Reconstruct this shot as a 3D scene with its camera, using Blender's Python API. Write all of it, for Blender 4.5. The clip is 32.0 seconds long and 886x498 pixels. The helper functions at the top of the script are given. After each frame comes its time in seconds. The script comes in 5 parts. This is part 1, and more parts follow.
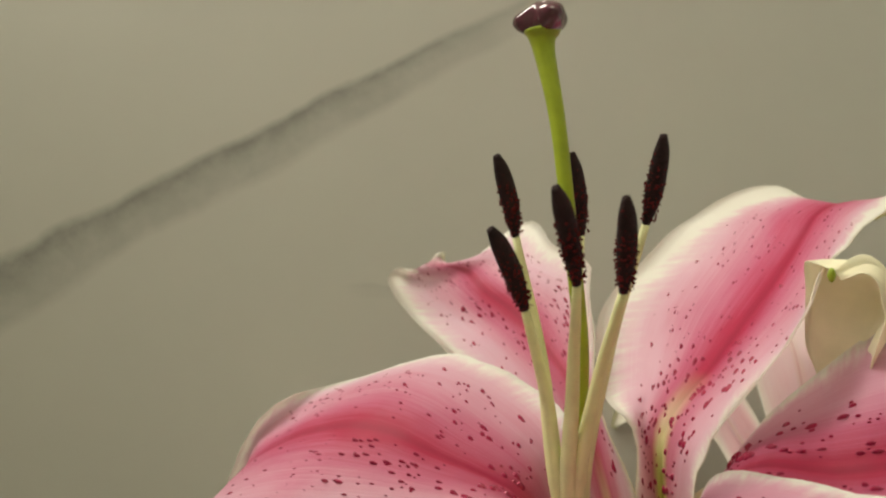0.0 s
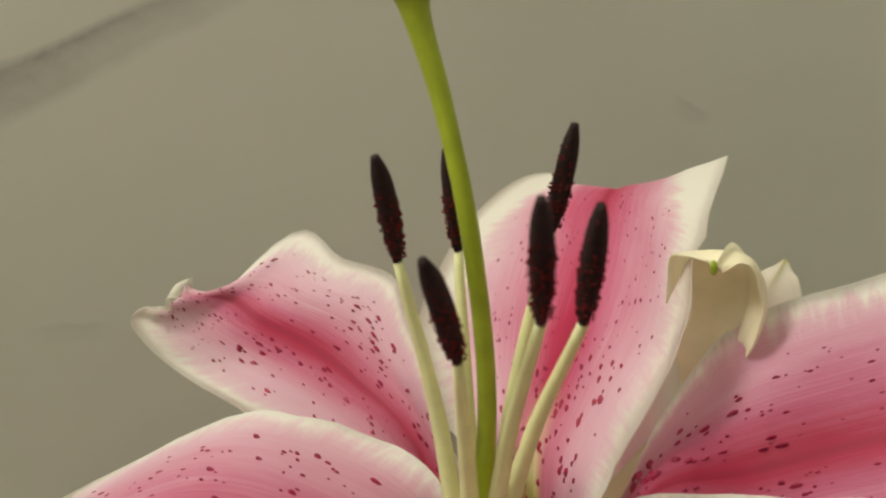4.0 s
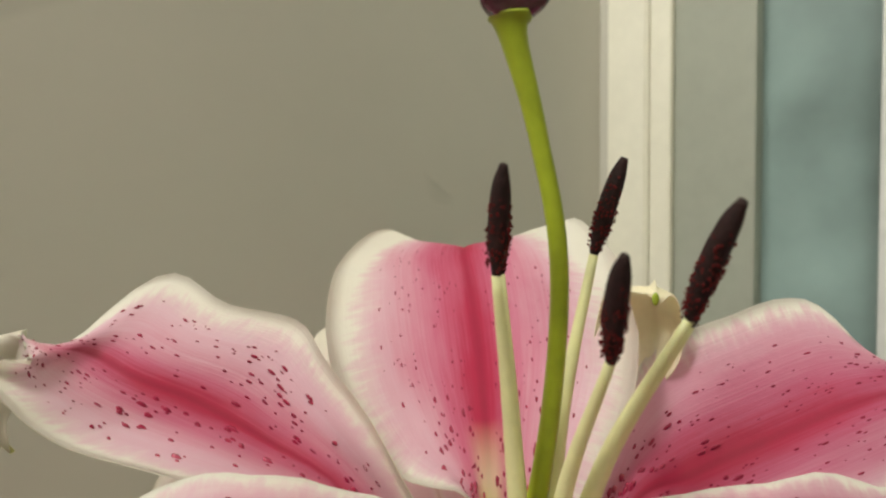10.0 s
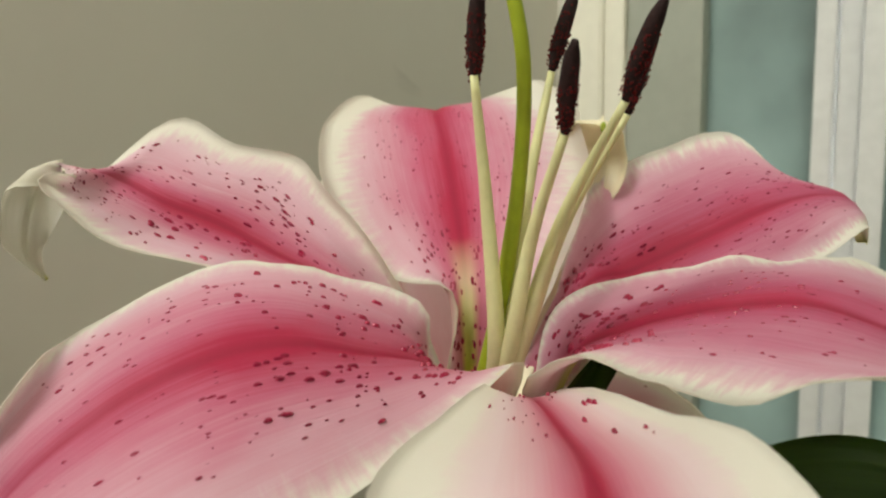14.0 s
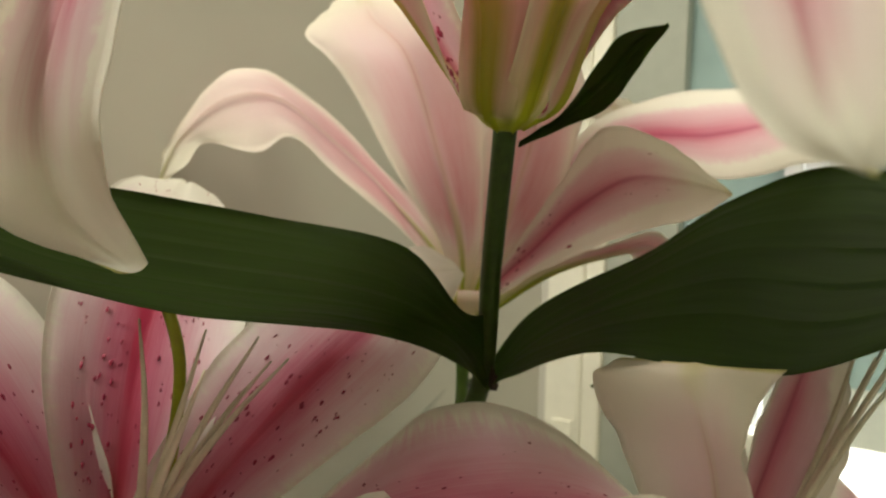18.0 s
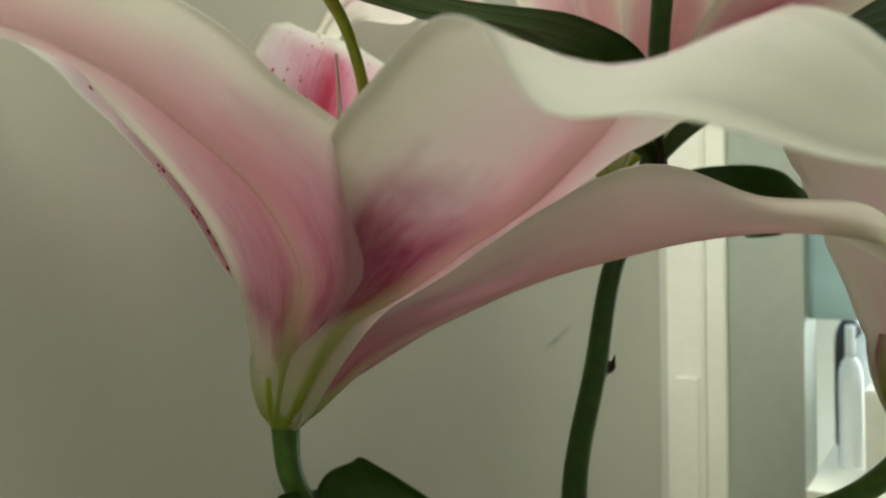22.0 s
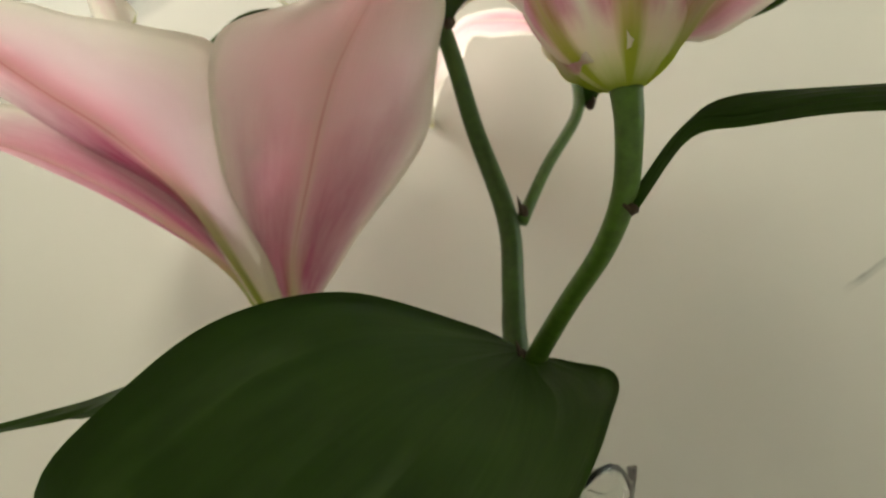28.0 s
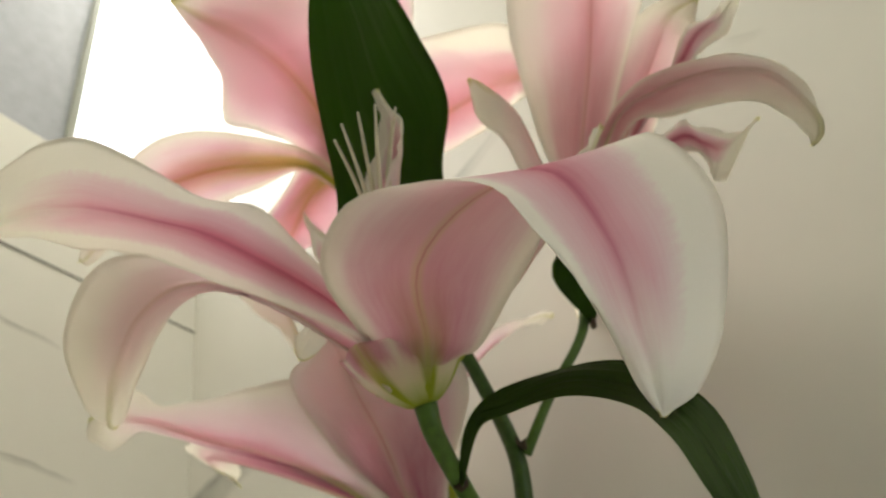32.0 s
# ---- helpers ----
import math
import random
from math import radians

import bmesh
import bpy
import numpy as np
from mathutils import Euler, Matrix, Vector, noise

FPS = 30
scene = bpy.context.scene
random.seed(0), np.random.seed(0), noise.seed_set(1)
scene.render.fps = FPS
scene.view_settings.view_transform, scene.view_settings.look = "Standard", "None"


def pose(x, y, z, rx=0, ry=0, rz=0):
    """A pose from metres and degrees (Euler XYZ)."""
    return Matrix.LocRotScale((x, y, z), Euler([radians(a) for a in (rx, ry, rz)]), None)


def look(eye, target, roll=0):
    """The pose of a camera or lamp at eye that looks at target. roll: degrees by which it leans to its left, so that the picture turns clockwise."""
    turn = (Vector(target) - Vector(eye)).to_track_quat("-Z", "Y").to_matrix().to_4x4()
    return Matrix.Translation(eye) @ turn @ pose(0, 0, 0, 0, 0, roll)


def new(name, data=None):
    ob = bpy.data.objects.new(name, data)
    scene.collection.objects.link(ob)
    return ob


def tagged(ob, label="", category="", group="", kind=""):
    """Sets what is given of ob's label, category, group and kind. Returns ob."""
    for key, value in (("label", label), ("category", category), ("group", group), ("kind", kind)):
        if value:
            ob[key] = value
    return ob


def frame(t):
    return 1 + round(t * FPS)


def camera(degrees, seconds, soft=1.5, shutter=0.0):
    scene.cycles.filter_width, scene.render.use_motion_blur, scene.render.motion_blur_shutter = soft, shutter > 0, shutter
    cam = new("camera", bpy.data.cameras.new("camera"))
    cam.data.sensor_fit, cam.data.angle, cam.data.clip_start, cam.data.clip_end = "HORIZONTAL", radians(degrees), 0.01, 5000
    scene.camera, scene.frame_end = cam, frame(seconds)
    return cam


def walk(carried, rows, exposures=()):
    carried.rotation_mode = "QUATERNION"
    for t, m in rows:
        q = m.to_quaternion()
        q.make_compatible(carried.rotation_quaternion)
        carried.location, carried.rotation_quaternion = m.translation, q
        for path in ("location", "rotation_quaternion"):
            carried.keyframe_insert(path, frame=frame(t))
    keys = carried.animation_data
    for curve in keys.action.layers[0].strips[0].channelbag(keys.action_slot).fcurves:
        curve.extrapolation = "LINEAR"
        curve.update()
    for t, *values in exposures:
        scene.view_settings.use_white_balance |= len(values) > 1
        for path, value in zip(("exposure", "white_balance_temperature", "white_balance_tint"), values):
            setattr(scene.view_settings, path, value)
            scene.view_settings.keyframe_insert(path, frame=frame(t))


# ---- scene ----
# ---- camera ----
cam = camera(60.9, 32.0, soft=2.2)
cam.data.dof.use_dof = True
cam.data.dof.focus_distance = 0.18
cam.data.dof.aperture_fstop = 22.0
PATH = (
    # seconds, x, y, z, tilt, lean, heading
    (0.0, -0.0000, -0.0000, -0.0000, 83.74, 2.04, 0.00),
    (0.5, -0.0034, 0.0046, -0.0025, 83.76, 2.16, -2.68),
    (1.0, -0.0044, 0.0081, -0.0010, 83.22, 2.41, -4.66),
    (1.5, -0.0029, 0.0143, 0.0003, 83.18, 2.42, -6.59),
    (2.0, -0.0051, 0.0187, 0.0012, 82.63, 1.92, -10.04),
    (2.5, -0.0152, 0.0281, 0.0039, 82.66, 3.53, -13.87),
    (4.5, -0.0434, 0.0624, 0.0051, 81.45, 3.41, -31.86),
    (5.0, -0.0519, 0.0735, 0.0069, 82.15, 2.72, -35.93),
    (5.5, -0.0526, 0.0767, 0.0080, 83.33, 1.39, -39.80),
    (6.0, -0.0531, 0.0765, 0.0111, 84.16, 0.11, -42.96),
    (6.5, -0.0584, 0.0778, 0.0128, 86.51, 1.26, -45.20),
    (7.0, -0.0641, 0.0835, 0.0114, 86.97, 0.64, -47.53),
    (7.5, -0.0698, 0.0899, 0.0115, 87.33, 0.79, -50.27),
    (8.0, -0.0770, 0.0953, 0.0117, 87.35, 0.60, -52.25),
    (8.5, -0.0842, 0.0997, 0.0064, 87.32, 0.70, -53.10),
    (9.0, -0.0879, 0.1040, 0.0016, 87.24, 0.51, -54.68),
    (9.5, -0.0918, 0.1070, -0.0026, 87.47, 0.59, -56.02),
    (10.0, -0.0972, 0.1076, -0.0063, 87.48, 0.31, -56.64),
    (10.5, -0.1064, 0.1053, -0.0077, 87.00, 0.34, -57.28),
    (11.0, -0.1117, 0.1049, -0.0096, 86.16, 0.47, -57.98),
    (11.5, -0.1154, 0.1048, -0.0111, 85.45, 0.54, -58.31),
    (12.0, -0.1187, 0.1044, -0.0127, 84.86, 1.13, -58.96),
    (12.5, -0.1196, 0.1026, -0.0144, 83.83, 1.16, -59.27),
    (13.0, -0.1199, 0.1010, -0.0182, 82.99, 0.98, -59.64),
    (13.5, -0.1247, 0.0967, -0.0251, 82.43, 1.09, -59.63),
    (15.5, -0.1378, 0.0923, -0.0633, 82.28, 0.42, -60.47),
    (16.0, -0.1393, 0.0968, -0.0828, 83.41, 0.07, -61.32),
    (16.5, -0.1424, 0.1005, -0.0976, 84.26, 0.09, -62.12),
    (17.0, -0.1470, 0.0972, -0.1096, 84.04, -0.31, -61.90),
    (17.5, -0.1536, 0.0943, -0.1223, 84.46, -0.85, -61.70),
    (18.0, -0.1594, 0.0975, -0.1356, 85.41, -1.26, -61.86),
    (18.5, -0.1638, 0.1012, -0.1472, 86.51, -1.63, -62.10),
    (19.0, -0.1662, 0.1042, -0.1609, 86.80, -2.15, -61.66),
    (19.5, -0.1714, 0.1078, -0.1771, 87.14, -2.71, -60.43),
    (20.0, -0.1727, 0.1153, -0.1945, 87.50, -2.50, -58.87),
    (20.5, -0.1711, 0.1223, -0.2047, 88.89, 0.33, -57.62),
    (21.0, -0.1740, 0.1249, -0.2118, 89.83, 2.64, -55.33),
    (21.5, -0.1786, 0.1247, -0.2159, 89.28, 1.97, -55.14),
    (22.0, -0.1815, 0.1173, -0.2292, 90.43, 0.50, -55.73),
    (22.5, -0.1841, 0.1078, -0.2443, 92.18, -0.06, -55.76),
    (23.0, -0.1832, 0.0958, -0.2541, 94.21, 0.28, -54.31),
    (23.5, -0.1767, 0.0841, -0.2665, 96.21, 2.04, -52.12),
    (24.0, -0.1635, 0.0711, -0.2814, 96.87, 3.76, -49.35),
    (24.5, -0.1479, 0.0576, -0.2924, 98.11, 5.46, -44.67),
    (26.5, -0.0731, -0.0017, -0.3425, 107.11, 9.84, -22.52),
    (27.0, -0.0447, -0.0138, -0.3501, 108.75, 11.38, -16.72),
    (27.5, -0.0159, -0.0234, -0.3648, 111.11, 12.43, -9.88),
    (28.0, 0.0088, -0.0291, -0.3869, 113.25, 12.75, -3.36),
    (28.5, 0.0393, -0.0334, -0.3977, 116.27, 12.16, 3.04),
    (29.0, 0.0741, -0.0381, -0.4039, 119.62, 13.21, 10.90),
    (29.5, 0.1092, -0.0514, -0.4053, 122.59, 14.25, 19.43),
    (30.0, 0.1392, -0.0606, -0.4076, 124.51, 14.01, 24.93),
    (30.5, 0.1656, -0.0668, -0.4136, 126.47, 12.57, 28.82),
    (31.0, 0.1840, -0.0745, -0.4119, 127.21, 11.42, 30.55),
    (31.5, 0.1979, -0.0816, -0.4089, 128.34, 9.85, 33.06),
    (32.0, 0.2154, -0.0810, -0.4108, 128.98, 9.51, 34.41),
)
walk(cam, [(row[0], pose(*row[1:])) for row in PATH], [(0.0, -0.14, 7000, 6), (6.0, -0.31, 6900, 6), (13.0, -0.23, 6800, 7), (15.5, -0.33, 7000, -9), (17.0, -0.70, 7600, -21), (18.0, 0.15, 7200, 4), (19.0, 0.79, 6600, 8), (20.0, 0.88, 6300, -1), (21.0, 0.41, 6300, -6), (22.0, 0.31, 6300, -5), (23.0, 0.62, 6500, 1), (26.5, 1.05, 6500, 6), (28.0, 1.03, 6500, 8), (30.0, 1.0, 6400, 10), (32.0, 0.69, 6500, 11)])
# ---- light ----
world = bpy.data.worlds.new("daylight")
scene.world = world
world.use_nodes = True
_wn = world.node_tree.nodes
_sky = _wn.new("ShaderNodeTexSky")
_sky.sky_type, _sky.sun_disc = "NISHITA", False
_sky.sun_elevation, _sky.sun_rotation = radians(40), radians(-70)
world.node_tree.links.new(_sky.outputs[0], _wn["Background"].inputs[0])
_wn["Background"].inputs[1].default_value = 0.12


def area(name, eye, target, sx, sy, watts, colour):
    data = bpy.data.lights.new(name, "AREA")
    data.shape, data.size, data.size_y, data.energy, data.color = "RECTANGLE", sx, sy, watts, colour
    ob = new(name, data)
    ob.matrix_world = look(eye, target)
    return ob


area("window_daylight", (-0.51, 0.343, 0.726), (0.1, 0.15, -0.2), 0.20, 0.6, 10.7, (1.0, 0.97, 0.90))
# added warm fill from above and behind the camera, no fixture modelled
area("overhead_fill", (0.0, -0.55, 1.15), (0.0, 0.2, 0.0), 0.7, 0.7, 8.0, (1.0, 0.94, 0.78))
area("door_daylight", (0.85, 0.06, -0.05), (0.5, 0.2, -0.2), 0.3, 0.9, 7.0, (0.95, 0.98, 1.0))


# ---- materials ----
class Mat:
    """A small node-graph writer around one material."""

    def __init__(self, name):
        self.m = bpy.data.materials.new(name)
        self.m.use_nodes = True
        self.t = self.m.node_tree
        self.bsdf = self.t.nodes["Principled BSDF"]
        self.out = self.t.nodes["Material Output"]

    def node(self, kind, **sets):
        n = self.t.nodes.new(kind)
        for k, v in sets.items():
            n.inputs[k].default_value = v
        return n

    def link(self, a, b):
        self.t.links.new(a, b)

    def math(self, op, a, b=None, clamp=False):
        n = self.t.nodes.new("ShaderNodeMath")
        n.operation, n.use_clamp = op, clamp
        for i, v in enumerate((a, b)):
            if v is None:
                continue
            if isinstance(v, (int, float)):
                n.inputs[i].default_value = v
            else:
                self.link(v, n.inputs[i])
        return n.outputs[0]

    def ramp(self, fac, stops):
        n = self.t.nodes.new("ShaderNodeValToRGB")
        el = n.color_ramp.elements
        while len(el) < len(stops):
            el.new(0.5)
        for e, (p, c) in zip(el, stops):
            e.position = p
            e.color = (c, c, c, 1) if isinstance(c, (int, float)) else (*c, 1)
        self.link(fac, n.inputs[0])
        return n.outputs[0]

    def mix(self, fac, a, b):
        n = self.t.nodes.new("ShaderNodeMix")
        n.data_type = "RGBA"
        for sock, v in ((n.inputs[0], fac), (n.inputs[6], a), (n.inputs[7], b)):
            if isinstance(v, (int, float)):
                sock.default_value = v
            elif isinstance(v, tuple):
                sock.default_value = (*v, 1)
            else:
                self.link(v, sock)
        return n.outputs[2]

    def noise(self, scale, detail=4.0, vector=None, rough=0.55):
        n = self.node("ShaderNodeTexNoise", Scale=scale, Detail=detail, Roughness=rough)
        self.link(vector if vector is not None else self.coords(), n.inputs["Vector"])
        return n.outputs["Fac"]

    def coords(self):
        return self.node("ShaderNodeNewGeometry").outputs["Position"]

    def uv(self):
        n = self.t.nodes.new("ShaderNodeSeparateXYZ")
        self.link(self.t.nodes.new("ShaderNodeTexCoord").outputs["UV"], n.inputs[0])
        return n.outputs[0], n.outputs[1]

    def stretched(self, sx, sy):
        mp = self.t.nodes.new("ShaderNodeMapping")
        mp.inputs["Scale"].default_value = (sx, sy, 1)
        self.link(self.t.nodes.new("ShaderNodeTexCoord").outputs["UV"], mp.inputs[0])
        return mp.outputs[0]

    def bump(self, height, strength, distance):
        b = self.node("ShaderNodeBump", Strength=strength, Distance=distance)
        self.link(height, b.inputs["Height"])
        self.link(b.outputs[0], self.bsdf.inputs["Normal"])

    def colour(self, c):
        if isinstance(c, tuple):
            self.bsdf.inputs["Base Color"].default_value = (*c, 1)
        else:
            self.link(c, self.bsdf.inputs["Base Color"])

    def gloss(self, rough, spec=0.5, metal=0.0):
        self.bsdf.inputs["Roughness"].default_value = rough
        self.bsdf.inputs["Specular IOR Level"].default_value = spec
        self.bsdf.inputs["Metallic"].default_value = metal

    def thin(self, col, share):
        """Lets part of the light through, as a leaf or a petal does."""
        tr = self.t.nodes.new("ShaderNodeBsdfTranslucent")
        if isinstance(col, tuple):
            tr.inputs[0].default_value = (*col, 1)
        else:
            self.link(col, tr.inputs[0])
        mx = self.node("ShaderNodeMixShader", Fac=share)
        self.link(self.bsdf.outputs[0], mx.inputs[1])
        self.link(tr.outputs[0], mx.inputs[2])
        self.link(mx.outputs[0], self.out.inputs[0])


def petal_inner(name, deep, mid, light, cream, base, reach=0.70, spread=1.0, furrow=1.0, grain=1.0, margin=0.86, flare=0.30, gutter=0.16):
    """Inner face: a deep rose band along the midrib, rose-pink to lilac sides, a cream rim that widens towards the end, fine veins, a lime furrow."""
    m = Mat(name)
    u, v = m.uv()
    x = m.math("ABSOLUTE", m.math("SUBTRACT", m.math("MULTIPLY", v, 2.0), 1.0))
    streak = m.noise(1.0, 5.0, m.stretched(3.0, 110.0))
    fine = m.noise(1.0, 3.0, m.stretched(5.0, 260.0))
    cross = m.noise(1.0, 4.0, m.stretched(95.0, 9.0), 0.6)
    blot = m.noise(1.0, 3.0, m.stretched(5.0, 7.0))
    off = m.math("ADD", m.math("MULTIPLY", m.math("SUBTRACT", streak, 0.5), 0.32), m.math("MULTIPLY", m.math("SUBTRACT", blot, 0.5), 0.60))
    off = m.math("ADD", off, m.math("MULTIPLY", m.math("SUBTRACT", fine, 0.5), 0.30))
    off = m.math("MULTIPLY", off, grain)
    tone = m.math("ADD", m.math("DIVIDE", x, spread), off)
    fade = m.ramp(m.math("ADD", u, m.math("MULTIPLY", off, 0.2)), [(0.06, 0.22), (0.20, 0.0), (reach - 0.1, 0.02), (reach + 0.12, 0.22), (min(0.99, reach + 0.28), 0.6)])
    tone = m.math("ADD", tone, fade)

    def blend(p, q, k):
        return tuple(i * (1 - k) + j * k for i, j in zip(p, q))

    body = m.ramp(tone, [(0.03, deep), (0.15, blend(deep, mid, 0.35)), (0.32, blend(deep, mid, 0.85)), (0.52, blend(mid, light, 0.30)), (0.78, blend(mid, light, 0.75)), (1.0, light)])
    wide = m.math("MULTIPLY", m.ramp(u, [(0.40, 0.0), (0.70, 0.25), (0.95, 1.0)]), flare)
    edge = m.math("ADD", m.math("ADD", x, wide), m.math("MULTIPLY", m.math("SUBTRACT", blot, 0.5), 0.10))
    edge = m.math("ADD", edge, m.math("MULTIPLY", m.math("SUBTRACT", cross, 0.5), 0.34 * grain))
    rim = m.ramp(edge, [(margin - 0.10, 0.0), (margin, 0.35), (margin + 0.09, 1.0)])
    tip = m.ramp(m.math("ADD", u, m.math("MULTIPLY", m.math("SUBTRACT", blot, 0.5), 0.10)), [(min(0.97, reach + 0.14), 0.0), (min(1.0, reach + 0.27), 1.0)])
    body = m.mix(m.math("MAXIMUM", rim, tip), body, cream)
    rib = m.math("MULTIPLY", m.ramp(x, [(0.0, 1.0), (0.02, 0.8), (0.055, 0.0)]), m.ramp(u, [(0.2, 0.0), (0.35, 0.7), (reach, 0.6), (min(0.99, reach + 0.2), 0.0)]))
    body = m.mix(rib, body, (deep[0] * 0.75, deep[1] * 0.6, deep[2] * 0.7))
    pale = m.math("MULTIPLY", m.ramp(u, [(0.10, 0.85), (0.24 * furrow + 0.06, 0.0)]), m.ramp(x, [(0.1, 1.0), (0.8, 0.55)]))
    body = m.mix(pale, body, (0.90, 0.84, 0.72))
    throat = m.math("MULTIPLY", m.ramp(u, [(0.30 * furrow, 1.0), (0.44 * furrow, 0.0)]), m.ramp(m.math("ADD", x, m.math("MULTIPLY", off, 0.10)), [(gutter * 0.4, 1.0), (gutter, 0.0)]))
    body = m.mix(throat, body, m.mix(m.ramp(u, [(0.24 * furrow, 1.0), (0.36 * furrow, 0.0)]), (0.90, 0.87, 0.58), base))
    m.colour(body)
    m.gloss(0.42, 0.35)
    m.bump(m.math("ADD", m.math("ADD", m.math("MULTIPLY", streak, 0.8), m.math("MULTIPLY", fine, 0.5)), m.math("ADD", m.math("MULTIPLY", m.noise(420.0, 3.0), 0.5), m.math("MULTIPLY", cross, 0.5))), 0.42 * grain, 0.0007)
    m.thin(m.mix(0.18, body, (0.93, 0.87, 0.84)), 0.50)
    return m.m


def petal_outer(name, pale, blush, rib_col, foot=1.0, keel_wide=0.20, one_side=None):
    """Outer face: pale, with a mauve blush low down, a faint midrib, a green-yellow foot and keel. one_side: the blush
    becomes a painted shadow on one half.
    """
    m = Mat(name)
    u, v = m.uv()
    low_u = m.math("DIVIDE", u, foot)
    x = m.math("ABSOLUTE", m.math("SUBTRACT", m.math("MULTIPLY", v, 2.0), 1.0))
    streak = m.noise(1.0, 4.0, m.stretched(3.0, 60.0))
    blot = m.noise(1.0, 4.0, m.stretched(4.0, 3.5))
    speck = m.noise(1.0, 6.0, m.stretched(14.0, 22.0), 0.7)
    wob = m.math("MULTIPLY", m.math("SUBTRACT", blot, 0.5), 0.45)
    ux = m.math("ADD", u, m.math("MULTIPLY", wob, 0.5))
    xx = m.math("ADD", m.math("ADD", x, m.math("MULTIPLY", m.math("SUBTRACT", streak, 0.5), 0.06)), wob)
    soft = m.math("MULTIPLY", m.ramp(ux, [(0.14, 0.0), (0.28, 0.9), (0.50, 0.65), (0.74, 0.0)]), m.ramp(xx, [(0.0, 1.0), (0.55, 0.8), (0.95, 0.1)]))
    body = m.mix(m.math("MULTIPLY", soft, 0.75), pale, (0.91, 0.72, 0.76))
    zone = m.math("MULTIPLY", m.ramp(ux, [(0.16, 0.0), (0.23, 1.0), (0.34, 0.75), (0.52, 0.0)]), m.ramp(xx, [(0.04, 0.35), (0.20, 1.0), (0.66, 0.8), (0.98, 0.1)]))
    zone = m.math("MULTIPLY", zone, m.ramp(speck, [(0.25, 0.6), (0.6, 1.0)]))
    # shadow of an overlapping petal, painted into the colour of one half
    if one_side:
        zone = m.math("MULTIPLY", m.ramp(ux, [(0.17, 0.0), (0.23, 1.0), (0.35, 1.0), (0.47, 0.0)]), m.ramp(m.math("ADD", v, m.math("MULTIPLY", wob, 0.15)), one_side))
        zone = m.math("MULTIPLY", zone, m.ramp(speck, [(0.25, 0.75), (0.6, 1.0)]))
    body = m.mix(zone, body, blush)
    rib = m.math("MULTIPLY", m.ramp(x, [(0.03, 0.9), (0.085, 0.0)]), m.ramp(u, [(0.0, 1.0), (0.3, 0.8), (0.85, 0.15)]))
    body = m.mix(rib, body, rib_col)
    line = m.math("MULTIPLY", m.ramp(x, [(0.005, 0.7), (0.018, 0.0)]), m.ramp(u, [(0.25, 0.0), (0.4, 0.8), (0.7, 0.4), (0.85, 0.0)]))
    body = m.mix(line, body, (0.62, 0.34, 0.32))
    pale_end = m.math("MAXIMUM", m.ramp(ux, [(0.52, 0.0), (0.80, 0.85)]), m.ramp(xx, [(0.78, 0.0), (1.0, 0.7)]))
    body = m.mix(pale_end, body, (0.92, 0.90, 0.80))
    end = m.math("MAXIMUM", m.math("MULTIPLY", m.ramp(u, [(0.74, 0.0), (0.92, 0.35)]), m.ramp(x, [(0.05, 1.0), (0.2, 0.0)])), m.ramp(u, [(0.96, 0.0), (1.0, 0.8)]))
    body = m.mix(end, body, (0.62, 0.62, 0.16))
    low = m.math("MULTIPLY", m.ramp(m.math("ADD", m.math("MULTIPLY", low_u, 1.4), m.math("MULTIPLY", wob, 0.2)), [(0.03, 1.0), (0.11, 0.65), (0.21, 0.0)]), m.ramp(x, [(0.15, 1.0), (0.9, 0.6)]))
    body = m.mix(low, body, (0.86, 0.86, 0.48))
    keel = m.math("MULTIPLY", m.ramp(low_u, [(0.07, 0.95), (0.23, 0.0)]), m.ramp(x, [(keel_wide * 0.4, 1.0), (keel_wide, 0.0)]))
    keel = m.math("MAXIMUM", keel, m.ramp(m.math("ADD", low_u, m.math("MULTIPLY", wob, 0.06)), [(0.025, 0.9), (0.075, 0.0)]))
    body = m.mix(keel, body, (0.46, 0.56, 0.03))
    m.colour(body)
    m.gloss(0.40, 0.4)
    m.bump(m.math("ADD", m.math("ADD", streak, m.math("MULTIPLY", blot, 0.6)), m.math("MULTIPLY", m.noise(300.0, 4.0), 0.4)), 0.28, 0.0008)
    m.thin(body, 0.56)
    return m.m


DEEP, ROSE, PINK, CREAM, LIME = (0.53, 0.020, 0.095), (0.67, 0.185, 0.325), (0.84, 0.60, 0.71), (0.91, 0.90, 0.84), (0.62, 0.68, 0.05)
BLUSH, LIGHT = (0.78, 0.32, 0.46), (0.91, 0.77, 0.82)
# rose sides deeper than ROSE and PINK, standing in for shade on these petals
ROSE_IN = petal_inner("petal_rose_shaded_inner", DEEP, (0.61, 0.145, 0.285), (0.79, 0.50, 0.63), CREAM, LIME, 0.74, 1.0, 0.75, margin=0.90, flare=0.22)
ROSE_FLAPS = petal_inner("petal_rose_cream_flapped", DEEP, ROSE, PINK, CREAM, LIME, 0.86, 0.85, margin=0.88, flare=0.42, gutter=0.26)
ROSE_SHORT = petal_inner("petal_rose_cream_ended", DEEP, ROSE, PINK, CREAM, LIME, 0.58, 0.72, 0.55, margin=0.84, flare=0.40)
ROSE_PLAIN = petal_inner("petal_rose_plain_throat", (0.64, 0.14, 0.25), (0.78, 0.42, 0.52), (0.89, 0.74, 0.78), (0.93, 0.91, 0.85), LIME, 0.60, 0.85, 0.4, 0.6, 0.68, 0.40)
